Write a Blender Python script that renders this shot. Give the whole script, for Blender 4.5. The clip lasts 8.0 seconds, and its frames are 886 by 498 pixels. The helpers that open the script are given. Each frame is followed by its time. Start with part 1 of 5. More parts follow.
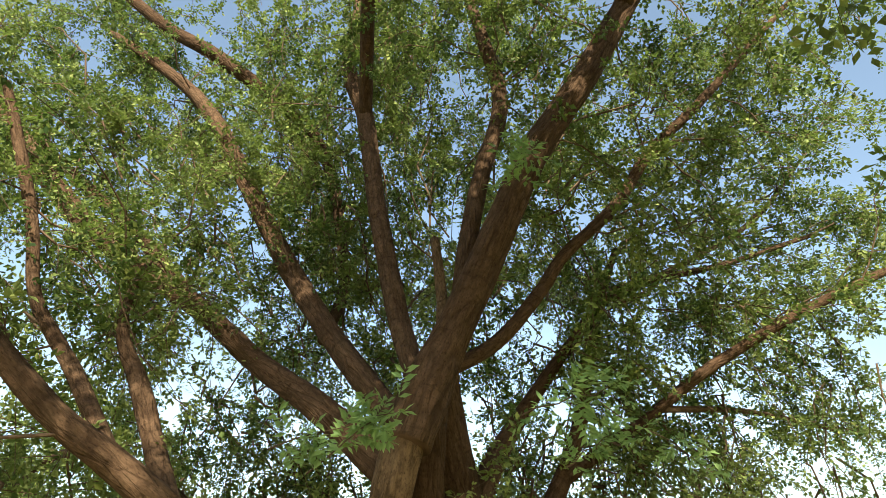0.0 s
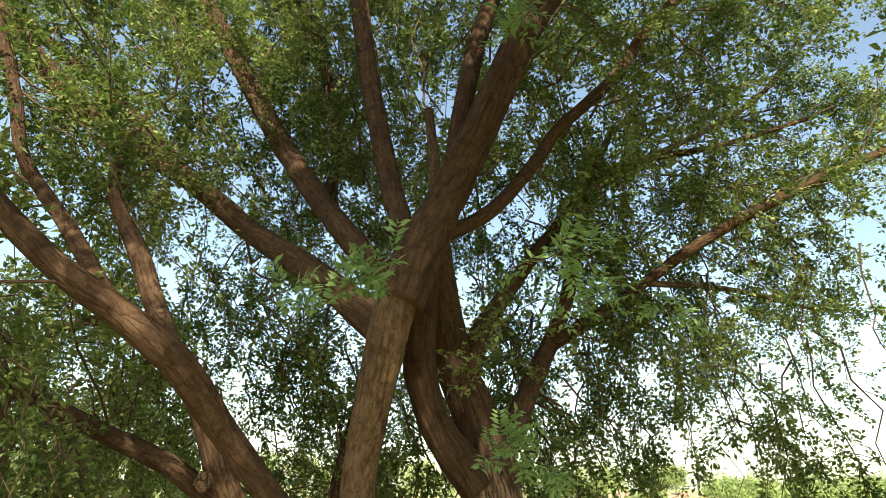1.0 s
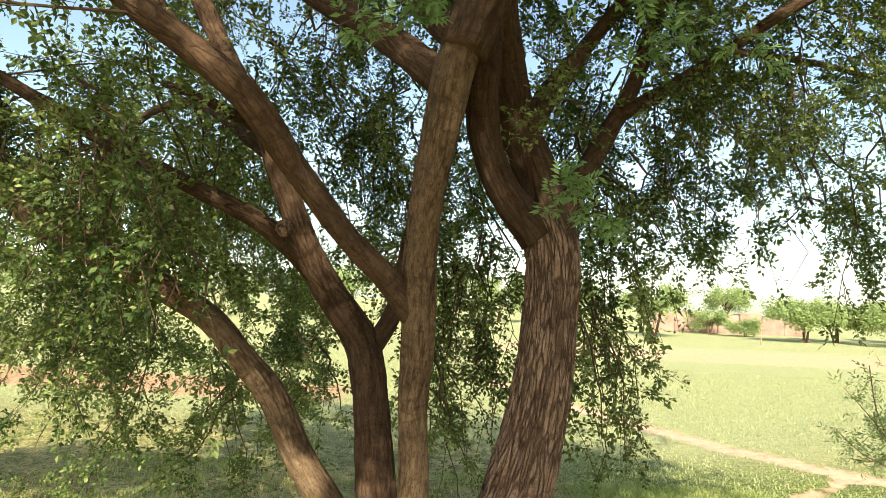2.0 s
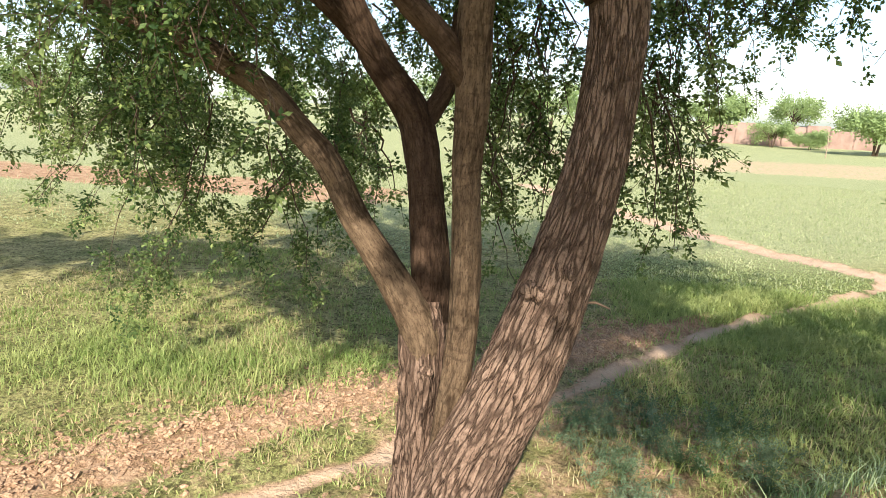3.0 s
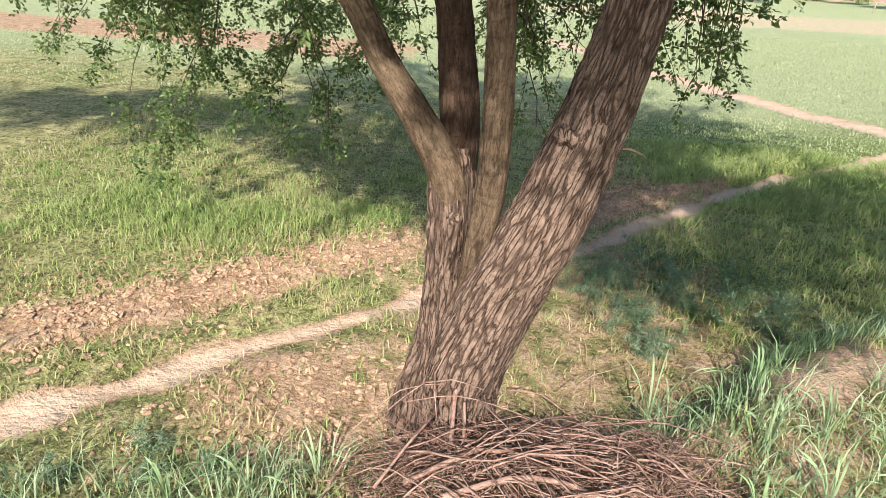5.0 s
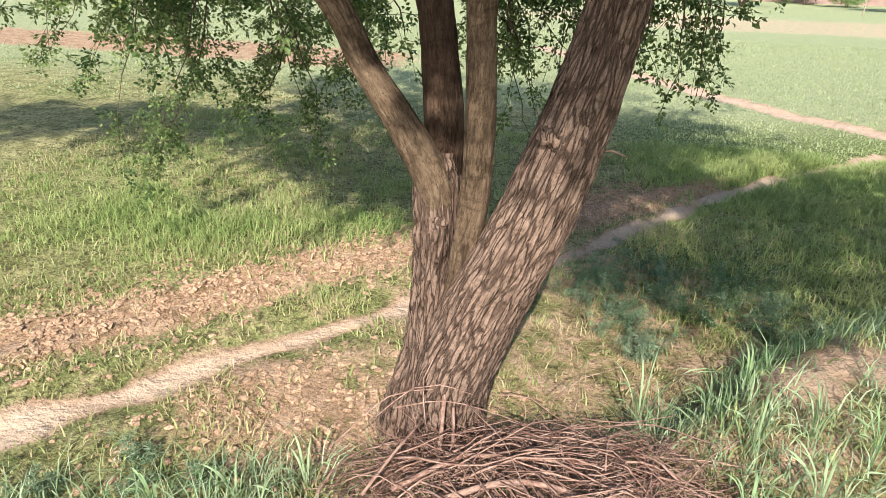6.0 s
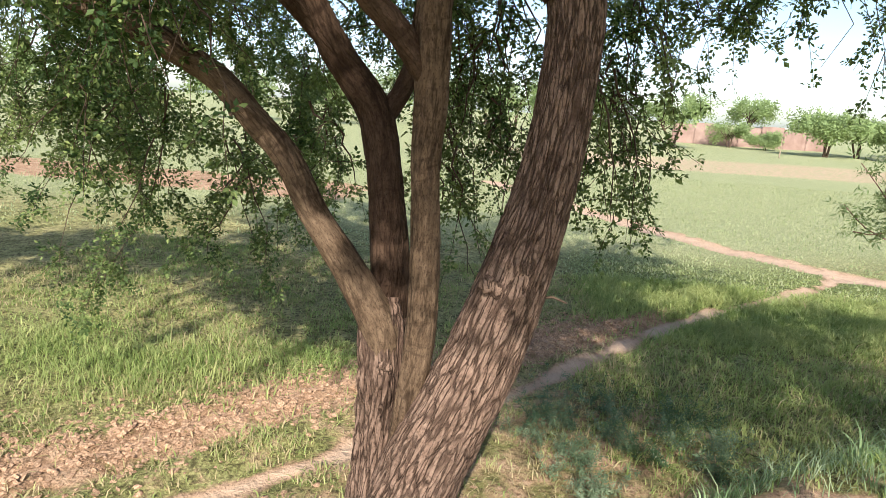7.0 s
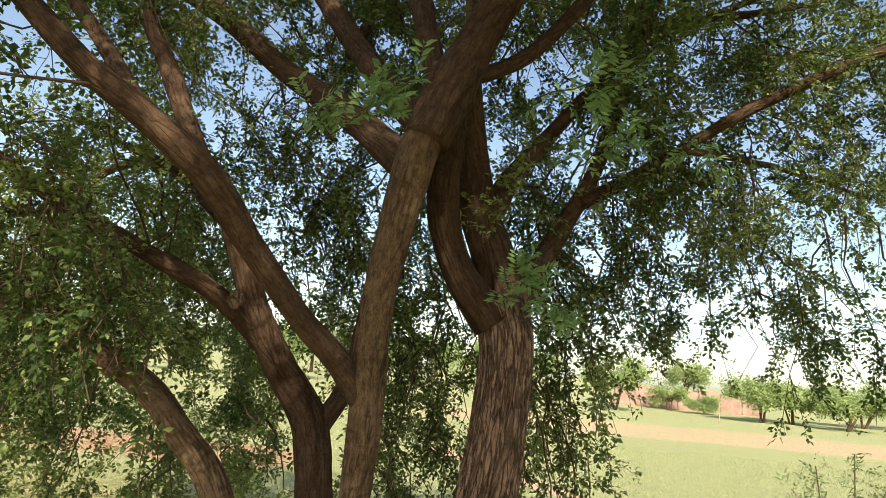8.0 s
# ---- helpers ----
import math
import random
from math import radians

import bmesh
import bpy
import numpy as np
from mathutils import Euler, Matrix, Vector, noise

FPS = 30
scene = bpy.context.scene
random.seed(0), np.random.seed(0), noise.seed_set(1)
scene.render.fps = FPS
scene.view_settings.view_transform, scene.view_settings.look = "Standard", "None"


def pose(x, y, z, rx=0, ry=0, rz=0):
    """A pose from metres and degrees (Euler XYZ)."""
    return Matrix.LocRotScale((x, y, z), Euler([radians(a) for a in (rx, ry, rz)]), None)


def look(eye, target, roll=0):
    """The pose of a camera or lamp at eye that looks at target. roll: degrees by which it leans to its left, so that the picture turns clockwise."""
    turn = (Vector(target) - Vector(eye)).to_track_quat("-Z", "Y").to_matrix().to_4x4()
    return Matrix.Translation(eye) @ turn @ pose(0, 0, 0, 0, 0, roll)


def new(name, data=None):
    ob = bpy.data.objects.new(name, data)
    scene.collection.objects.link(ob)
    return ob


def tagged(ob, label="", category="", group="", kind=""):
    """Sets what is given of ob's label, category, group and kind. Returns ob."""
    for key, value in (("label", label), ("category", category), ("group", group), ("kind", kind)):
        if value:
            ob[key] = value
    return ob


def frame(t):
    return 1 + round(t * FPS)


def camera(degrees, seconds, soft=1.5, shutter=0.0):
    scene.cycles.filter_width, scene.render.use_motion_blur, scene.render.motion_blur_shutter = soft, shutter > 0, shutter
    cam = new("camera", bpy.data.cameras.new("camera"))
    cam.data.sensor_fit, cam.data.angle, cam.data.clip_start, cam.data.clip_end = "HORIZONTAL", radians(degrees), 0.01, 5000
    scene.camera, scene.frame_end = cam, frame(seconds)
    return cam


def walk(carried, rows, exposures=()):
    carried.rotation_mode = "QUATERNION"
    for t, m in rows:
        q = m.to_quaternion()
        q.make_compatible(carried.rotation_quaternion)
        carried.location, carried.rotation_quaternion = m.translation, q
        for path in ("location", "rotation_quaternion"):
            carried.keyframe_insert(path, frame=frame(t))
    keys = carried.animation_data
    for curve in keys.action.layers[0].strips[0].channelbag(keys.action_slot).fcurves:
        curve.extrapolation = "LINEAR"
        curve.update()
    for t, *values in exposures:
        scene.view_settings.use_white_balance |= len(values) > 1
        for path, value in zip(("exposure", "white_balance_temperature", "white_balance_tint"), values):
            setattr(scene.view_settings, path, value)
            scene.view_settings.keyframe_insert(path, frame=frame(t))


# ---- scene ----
cam = camera(71.5, 8.0, soft=0.5)
PATH = [
    (0, (-0.06, 0.549, 2.367), (-0.107, 2.273, 3.38), 0.1),
    (0.5, (-0.042, 0.563, 2.316), (-0.019, 2.368, 3.177), -1.4),
    (1, (-0.058, 0.592, 2.271), (-0.086, 2.458, 2.991), 0.4),
    (1.5, (-0.058, 0.609, 2.189), (-0.182, 2.554, 2.637), 2.1),
    (2, (-0.031, 0.625, 2.055), (-0.276, 2.603, 2.219), 2.3),
    (2.2, (-0.019, 0.657, 1.997), (-0.279, 2.64, 2.005), 2.6),
    (3.3, (-0.054, 0.614, 1.898), (-0.459, 2.487, 1.324), 3.0),
    (3.5, (-0.061, 0.605, 1.882), (-0.47, 2.45, 1.227), 3.6),
    (4, (-0.082, 0.606, 1.844), (-0.483, 2.413, 1.088), 3.5),
    (4.5, (-0.086, 0.606, 1.842), (-0.478, 2.377, 1.0), 3.4),
    (4.7, (-0.087, 0.606, 1.844), (-0.454, 2.372, 0.98), 3.2),
    (5.8, (-0.058, 0.63, 1.842), (-0.433, 2.405, 1.001), 2.2),
    (6, (-0.046, 0.616, 1.835), (-0.405, 2.396, 0.998), 2.1),
    (6.5, (-0.048, 0.639, 1.842), (-0.428, 2.453, 1.09), 2.8),
    (7, (-0.021, 0.636, 1.906), (-0.275, 2.568, 1.456), 3.5),
    (7.5, (-0.01, 0.642, 2.003), (-0.189, 2.634, 1.958), 3.9),
    (8, (0.001, 0.625, 2.123), (-0.148, 2.585, 2.493), 5.0),
]
EXPOSURES = [(0.0, 1.58, 7900, 1), (1.0, 1.50, 7900, 1), (1.5, 1.38, 7800, 2), (2.0, 1.34, 7600, 2), (2.2, 1.28, 7300, 3), (3.3, 1.06, 6300, 7),
             (3.5, 1.04, 6150, 7), (4.5, 1.04, 6050, 7), (6.5, 1.02, 6050, 7), (7.0, 0.91, 6250, 10), (7.5, 0.85, 6950, 7), (8.0, 1.0, 7500, 6)]
walk(cam, [(t, look(eye, target, roll)) for t, eye, target, roll in PATH], EXPOSURES)

# ---- light ----
SUN_FROM = Vector((0.06, -0.79, 0.59))
world = bpy.data.worlds.new("sky")
scene.world = world
world.use_nodes = True
sky = world.node_tree.nodes.new("ShaderNodeTexSky")
sky.sky_type = "NISHITA"
sky.sun_disc = False
sky.sun_elevation = math.asin(SUN_FROM.normalized().z)
sky.sun_rotation = math.atan2(SUN_FROM.x, SUN_FROM.y)
sky.dust_density = 1.2
sky.air_density = 0.85
sky.ozone_density = 0.5
world.node_tree.links.new(sky.outputs[0], world.node_tree.nodes["Background"].inputs[0])
world.node_tree.nodes["Background"].inputs[1].default_value = 0.14
sun = new("sun", bpy.data.lights.new("sun", "SUN"))
sun.data.energy, sun.data.angle, sun.data.color = 5.0, radians(0.6), (1.0, 0.955, 0.88)
sun.matrix_world = look(SUN_FROM * 50, (0, 0, 0))

rng = np.random.default_rng(7)


# ---- materials ----
def material(name, rough=0.9):
    m = bpy.data.materials.new(name)
    m.use_nodes = True
    b = m.node_tree.nodes["Principled BSDF"]
    b.inputs["Roughness"].default_value = rough
    b.inputs["Specular IOR Level"].default_value = 0.08
    return m, m.node_tree.nodes, m.node_tree.links, b


def noise_node(nodes, links, vector, scale, detail=4.0, rough=0.55, distortion=0.0):
    n = nodes.new("ShaderNodeTexNoise")
    n.inputs["Scale"].default_value = scale
    n.inputs["Detail"].default_value = detail
    n.inputs["Roughness"].default_value = rough
    n.inputs["Distortion"].default_value = distortion
    links.new(vector, n.inputs["Vector"])
    return n


def ramp(nodes, links, value, stops):
    r = nodes.new("ShaderNodeValToRGB")
    while len(r.color_ramp.elements) < len(stops):
        r.color_ramp.elements.new(0.5)
    for e, (p, c) in zip(r.color_ramp.elements, stops):
        e.position, e.color = p, (*c, 1)
    links.new(value, r.inputs[0])
    return r


def mix(nodes, links, fac, a, b, blend="MIX"):
    m = nodes.new("ShaderNodeMix")
    m.data_type, m.blend_type = "RGBA", blend
    for sock, v in ((m.inputs[0], fac), (m.inputs[6], a), (m.inputs[7], b)):
        if isinstance(v, (int, float)):
            sock.default_value = v
        elif isinstance(v, tuple):
            sock.default_value = (*v, 1)
        else:
            links.new(v, sock)
    return m.outputs[2]


def bump(nodes, links, height, strength, distance, before=None):
    b = nodes.new("ShaderNodeBump")
    b.inputs["Strength"].default_value = strength
    b.inputs["Distance"].default_value = distance
    links.new(height, b.inputs["Height"])
    if before:
        links.new(before, b.inputs["Normal"])
    return b.outputs[0]


def bark_material(name, dark, mid, light, relief, cracked=0.0):
    """Bark: plates and cracks come with the mesh (crack: 0 on a plate, 1 in the bottom of a crack); grain, lichen, wear
    and the shade put into the cracks' colour from here.
    """
    m, N, L, b = material(name, 0.92)
    uv = N.new("ShaderNodeUVMap").outputs[0]
    squash = N.new("ShaderNodeMapping")
    squash.inputs["Scale"].default_value = (1.0, 0.3, 1.0)
    L.new(uv, squash.inputs[0])
    geo = N.new("ShaderNodeNewGeometry")
    info = N.new("ShaderNodeObjectInfo")
    crack = N.new("ShaderNodeAttribute")
    crack.attribute_name = "crack"
    grain = noise_node(N, L, squash.outputs[0], 90, 6, 0.7, 0.5)
    flake = noise_node(N, L, squash.outputs[0], 260, 4, 0.65, 0.3)
    blotch = noise_node(N, L, geo.outputs["Position"], 9, 5, 0.6)
    ring = N.new("ShaderNodeMapping")
    ring.inputs["Scale"].default_value = (0.35, 1.0, 1.0)
    L.new(uv, ring.inputs[0])
    scar = noise_node(N, L, ring.outputs[0], 26, 4, 0.6, 0.8)
    weave = N.new("ShaderNodeMapping")
    weave.inputs["Scale"].default_value = (1.0, 0.135, 1.0)
    L.new(uv, weave.inputs[0])
    bend = N.new("ShaderNodeVectorMath")
    bend.operation = "MULTIPLY_ADD"
    L.new(noise_node(N, L, weave.outputs[0], 30, 4, 0.62).outputs["Color"], bend.inputs[0])
    bend.inputs[1].default_value = (0.046, 0.010, 0.0)
    L.new(weave.outputs[0], bend.inputs[2])
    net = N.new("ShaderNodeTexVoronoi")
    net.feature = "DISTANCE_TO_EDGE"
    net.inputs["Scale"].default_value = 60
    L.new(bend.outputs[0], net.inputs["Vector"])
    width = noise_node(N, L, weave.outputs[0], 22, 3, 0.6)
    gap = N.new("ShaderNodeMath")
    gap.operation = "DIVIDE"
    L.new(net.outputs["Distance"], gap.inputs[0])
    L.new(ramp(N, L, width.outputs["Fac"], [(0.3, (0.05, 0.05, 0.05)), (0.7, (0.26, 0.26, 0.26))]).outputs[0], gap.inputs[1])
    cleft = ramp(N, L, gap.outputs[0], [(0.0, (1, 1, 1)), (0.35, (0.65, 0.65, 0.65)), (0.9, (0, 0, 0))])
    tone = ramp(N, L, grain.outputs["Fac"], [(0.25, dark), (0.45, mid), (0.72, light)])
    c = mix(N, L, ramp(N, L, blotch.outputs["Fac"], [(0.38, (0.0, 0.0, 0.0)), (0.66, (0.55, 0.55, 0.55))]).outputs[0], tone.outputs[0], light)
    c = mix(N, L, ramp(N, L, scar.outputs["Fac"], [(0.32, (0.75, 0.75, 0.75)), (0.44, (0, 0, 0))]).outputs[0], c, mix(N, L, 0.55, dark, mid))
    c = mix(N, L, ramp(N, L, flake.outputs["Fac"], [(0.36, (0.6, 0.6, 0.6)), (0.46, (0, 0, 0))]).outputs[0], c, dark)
    # Crack bottoms darkened: their shade is put into the colour.
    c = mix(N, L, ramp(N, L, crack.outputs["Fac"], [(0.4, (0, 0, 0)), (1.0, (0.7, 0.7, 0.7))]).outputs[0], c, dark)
    # The woven clefts get the same painted shade.
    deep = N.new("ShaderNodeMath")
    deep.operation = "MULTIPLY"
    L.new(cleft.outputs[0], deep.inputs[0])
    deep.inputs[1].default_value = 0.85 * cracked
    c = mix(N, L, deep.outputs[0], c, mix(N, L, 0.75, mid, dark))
    either = N.new("ShaderNodeMath")
    either.operation = "ADD"
    L.new(info.outputs["Random"], either.inputs[0])
    L.new(geo.outputs["Random Per Island"], either.inputs[1])
    c = mix(N, L, ramp(N, L, either.outputs[0], [(0.3, (0.3, 0.3, 0.3)), (1.0, (0.0, 0.0, 0.0))]).outputs[0], c, dark)
    L.new(c, b.inputs["Base Color"])
    sunk = N.new("ShaderNodeMath")
    sunk.operation = "MULTIPLY"
    L.new(cleft.outputs[0], sunk.inputs[0])
    sunk.inputs[1].default_value = -1.0
    nrm = bump(N, L, sunk.outputs[0], 1.0 * cracked, 0.012)
    nrm = bump(N, L, grain.outputs["Fac"], 0.9 * relief, 0.006, nrm)
    L.new(bump(N, L, flake.outputs["Fac"], 0.7 * relief, 0.002, nrm), b.inputs["Normal"])
    return m


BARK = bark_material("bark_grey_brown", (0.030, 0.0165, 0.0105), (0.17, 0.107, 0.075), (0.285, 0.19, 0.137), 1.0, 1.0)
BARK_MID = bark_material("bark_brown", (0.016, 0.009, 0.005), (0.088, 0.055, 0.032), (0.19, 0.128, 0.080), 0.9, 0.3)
# Red-brown bark with the crown's shade put into its colour: upper limbs, rear trunk.
BARK_SHADED = bark_material("bark_red_brown_shaded", (0.014, 0.0075, 0.0045), (0.062, 0.036, 0.022), (0.11, 0.068, 0.043), 0.8, 0.5)
TWIG = bark_material("twig_bark", (0.035, 0.022, 0.015), (0.08, 0.053, 0.036), (0.14, 0.098, 0.066), 0.3)
STICK = bark_material("dry_stick", (0.045, 0.022, 0.015), (0.19, 0.10, 0.070), (0.46, 0.30, 0.225), 0.4)


def leaf_material(name, stops, through_colour, translucent=0.4, rough=0.5):
    m, N, L, b = material(name, rough)
    geo = N.new("ShaderNodeNewGeometry")
    tone = ramp(N, L, geo.outputs["Random Per Island"], stops)
    patch = noise_node(N, L, geo.outputs["Position"], 1.7, 3)
    c = mix(N, L, ramp(N, L, patch.outputs["Fac"], [(0.4, (0, 0, 0)), (0.65, (0.5, 0.5, 0.5))]).outputs[0], tone.outputs[0], stops[-1][1])
    L.new(c, b.inputs["Base Color"])
    t = N.new("ShaderNodeBsdfTranslucent")
    L.new(mix(N, L, 0.6, c, through_colour), t.inputs["Color"])
    s = N.new("ShaderNodeMixShader")
    s.inputs[0].default_value = translucent
    L.new(b.outputs[0], s.inputs[1])
    L.new(t.outputs[0], s.inputs[2])
    L.new(s.outputs[0], N["Material Output"].inputs["Surface"])
    return m


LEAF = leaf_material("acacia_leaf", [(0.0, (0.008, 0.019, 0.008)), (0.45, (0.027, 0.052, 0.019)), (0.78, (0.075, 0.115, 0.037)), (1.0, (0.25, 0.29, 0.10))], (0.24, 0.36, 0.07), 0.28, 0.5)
# Paler green than the crown's leaves, for the close sprays.
LEAF_NEAR = leaf_material("near_leaf", [(0.0, (0.10, 0.18, 0.07)), (1.0, (0.21, 0.32, 0.12))], (0.30, 0.44, 0.14))
GRASS = leaf_material("grass_blade", [(0.0, (0.11, 0.165, 0.045)), (0.5, (0.22, 0.275, 0.085)), (0.8, (0.32, 0.38, 0.125)), (1.0, (0.46, 0.45, 0.19))], (0.34, 0.43, 0.08), 0.35, 0.6)
GRASS_FAR = leaf_material("pale_field_grass_blade", [(0.0, (0.20, 0.245, 0.11)), (0.5, (0.31, 0.345, 0.165)), (1.0, (0.43, 0.42, 0.245))], (0.36, 0.40, 0.16), 0.35, 0.6)
GRASS_DRY = leaf_material("dry_grass_blade", [(0.0, (0.22, 0.22, 0.08)), (0.5, (0.38, 0.31, 0.15)), (1.0, (0.52, 0.41, 0.24))], (0.4, 0.35, 0.15), 0.3, 0.7)
REED = leaf_material("tall_grass_blade", [(0.0, (0.12, 0.19, 0.07)), (0.6, (0.25, 0.33, 0.15)), (1.0, (0.46, 0.49, 0.31))], (0.30, 0.42, 0.14), 0.33, 0.45)
SAGE = leaf_material("grey_green_weed", [(0.0, (0.05, 0.088, 0.032)), (0.85, (0.115, 0.17, 0.075)), (1.0, (0.34, 0.38, 0.25))], (0.12, 0.24, 0.12), 0.3, 0.6)
# Haze over the far trees is put into this leaf colour as paler green.
FAR_LEAF = leaf_material("far_leaf", [(0.0, (0.17, 0.23, 0.10)), (0.5, (0.24, 0.31, 0.13)), (1.0, (0.30, 0.37, 0.16))], (0.36, 0.45, 0.14), 0.35, 0.7)


def ground_material():
    m, N, L, b = material("field_ground", 1.0)
    b.inputs["Specular IOR Level"].default_value = 0.1
    pos = N.new("ShaderNodeNewGeometry").outputs["Position"]
    bare = N.new("ShaderNodeAttribute")
    bare.attribute_name = "bare"
    lush = N.new("ShaderNodeAttribute")
    lush.attribute_name = "lush"
    big = noise_node(N, L, pos, 0.5, 5, 0.6)
    mid = noise_node(N, L, pos, 5, 5, 0.65)
    fine = noise_node(N, L, pos, 45, 5, 0.7)
    soil = ramp(N, L, mid.outputs["Fac"], [(0.3, (0.26, 0.145, 0.08)), (0.5, (0.45, 0.28, 0.165)), (0.72, (0.60, 0.42, 0.275))])
    trod = N.new("ShaderNodeAttribute")
    trod.attribute_name = "trod"
    grit = noise_node(N, L, pos, 130, 4, 0.7)
    # Fine dark mottle: shade of the soil's cracks put into the colour.
    soil_c = mix(N, L, ramp(N, L, fine.outputs["Fac"], [(0.35, (0.55, 0.55, 0.55)), (0.55, (0.0, 0.0, 0.0))]).outputs[0], soil.outputs[0], (0.21, 0.12, 0.07))
    crumbs = ramp(N, L, noise_node(N, L, pos, 30, 4, 0.7, 0.3).outputs["Fac"], [(0.38, (0.7, 0.7, 0.7)), (0.47, (0, 0, 0))])
    soil_c = mix(N, L, crumbs.outputs[0], soil_c, (0.16, 0.09, 0.05))
    soil_c = mix(N, L, trod.outputs["Fac"], soil_c, mix(N, L, mid.outputs["Fac"], (0.40, 0.275, 0.185), (0.54, 0.39, 0.275)))
    soil_c = mix(N, L, ramp(N, L, grit.outputs["Fac"], [(0.36, (0.45, 0.45, 0.45)), (0.46, (0, 0, 0))]).outputs[0], soil_c, (0.24, 0.14, 0.08))
    # Low end of the green: shade beneath the blades put into the turf colour.
    green = ramp(N, L, fine.outputs["Fac"], [(0.38, (0.06, 0.075, 0.022)), (0.5, (0.16, 0.19, 0.055)), (0.62, (0.36, 0.40, 0.14))])
    dry = ramp(N, L, mid.outputs["Fac"], [(0.38, (0.20, 0.16, 0.065)), (0.6, (0.50, 0.40, 0.19))])
    # Dark specks: dry litter, plus clod shade painted into the turf.
    litter_shade = ramp(N, L, noise_node(N, L, pos, 22, 4, 0.7, 0.4).outputs["Fac"], [(0.40, (0.75, 0.75, 0.75)), (0.50, (0, 0, 0))])
    turf = mix(N, L, ramp(N, L, big.outputs["Fac"], [(0.35, (0.3, 0.3, 0.3)), (0.62, (0.85, 0.85, 0.85))]).outputs[0], green.outputs[0], dry.outputs[0])
    turf = mix(N, L, lush.outputs["Fac"], turf, green.outputs[0])
    pale = N.new("ShaderNodeAttribute")
    pale.attribute_name = "pale"
    far_turf = ramp(N, L, fine.outputs["Fac"], [(0.36, (0.18, 0.195, 0.09)), (0.5, (0.32, 0.335, 0.165)), (0.64, (0.45, 0.43, 0.25))])
    turf = mix(N, L, litter_shade.outputs[0], turf, (0.055, 0.045, 0.02))
    turf = mix(N, L, pale.outputs["Fac"], turf, far_turf.outputs[0])
    edge = N.new("ShaderNodeMath")
    edge.operation = "ADD"
    L.new(bare.outputs["Fac"], edge.inputs[0])
    jag = N.new("ShaderNodeMath")
    jag.operation = "MULTIPLY_ADD"
    L.new(mid.outputs["Fac"], jag.inputs[0])
    jag.inputs[1].default_value, jag.inputs[2].default_value = 1.3, -0.65
    L.new(jag.outputs[0], edge.inputs[1])
    cover = ramp(N, L, edge.outputs[0], [(0.35, (0, 0, 0)), (0.62, (1, 1, 1))])
    L.new(mix(N, L, cover.outputs[0], turf, soil_c), b.inputs["Base Color"])
    firm = ramp(N, L, trod.outputs["Fac"], [(0.2, (1, 1, 1)), (0.75, (0.18, 0.18, 0.18))])
    nrm = bump(N, L, mid.outputs["Fac"], 0.9, 0.08)
    for tex, far in ((grit, 0.006), (fine, 0.02)):
        nrm = bump(N, L, tex.outputs["Fac"], 1.0, far, nrm)
        L.new(firm.outputs[0], nrm.node.inputs["Strength"])
    L.new(nrm, b.inputs["Normal"])
    return m


def plain_material(name, a, b_, scale, rough=0.9):
    m, N, L, b = material(name, rough)
    pos = N.new("ShaderNodeNewGeometry").outputs["Position"]
    n = noise_node(N, L, pos, scale, 5)
    L.new(ramp(N, L, n.outputs["Fac"], [(0.3, a), (0.7, b_)]).outputs[0], b.inputs["Base Color"])
    L.new(bump(N, L, n.outputs["Fac"], 0.5, 0.3 / scale), b.inputs["Normal"])
    return m


GROUND = ground_material()
CLOD = plain_material("soil_clod", (0.17, 0.095, 0.055), (0.50, 0.325, 0.205), 90)
WALL = plain_material("mud_brick", (0.20, 0.125, 0.10), (0.34, 0.235, 0.19), 0.9)
PALE = plain_material("pale_mud_plaster", (0.36, 0.32, 0.27), (0.5, 0.45, 0.39), 2.0, 0.9)
POST = plain_material("grey_wood", (0.20, 0.15, 0.10), (0.36, 0.28, 0.2), 8)


# ---- geometry helpers ----
def mesh_object(name, verts, faces, mat, parent=None, smooth=True, uvs=None):
    me = bpy.data.meshes.new(name)
    me.from_pydata([tuple(v) for v in verts], [], [tuple(f) for f in faces])
    if uvs is not None:
        layer = me.uv_layers.new(name="UVMap")
        layer.data.foreach_set("uv", np.asarray(uvs, dtype=np.float32).ravel())
    me.polygons.foreach_set("use_smooth", [smooth] * len(me.polygons))
    me.materials.append(mat)
    ob = new(name, me)
    ob.parent = parent
    return ob


def quick_mesh(name, verts, loops, sizes, mat, parent=None, smooth=False):
    """A big mesh from arrays: vertices, the faces' corners in a row, and each face's number of corners."""
    me = bpy.data.meshes.new(name)
    verts = np.asarray(verts, dtype=np.float32)
    loops = np.asarray(loops, dtype=np.int32)
    sizes = np.asarray(sizes, dtype=np.int32)
    me.vertices.add(len(verts))
    me.vertices.foreach_set("co", verts.ravel())
    me.loops.add(len(loops))
    me.loops.foreach_set("vertex_index", loops)
    me.polygons.add(len(sizes))
    me.polygons.foreach_set("loop_start", np.concatenate(([0], np.cumsum(sizes)[:-1])).astype(np.int32))
    me.polygons.foreach_set("loop_total", sizes)
    me.update(calc_edges=True)
    me.polygons.foreach_set("use_smooth", [smooth] * len(sizes))
    me.materials.append(mat)
    ob = new(name, me)
    ob.parent = parent
    return ob


def thing(name, label, category, at=(0, 0, 0), group="", kind=""):
    ob = new(name)
    ob.location = at
    ob.empty_display_size = 0.1
    return tagged(ob, label, category, group, kind)


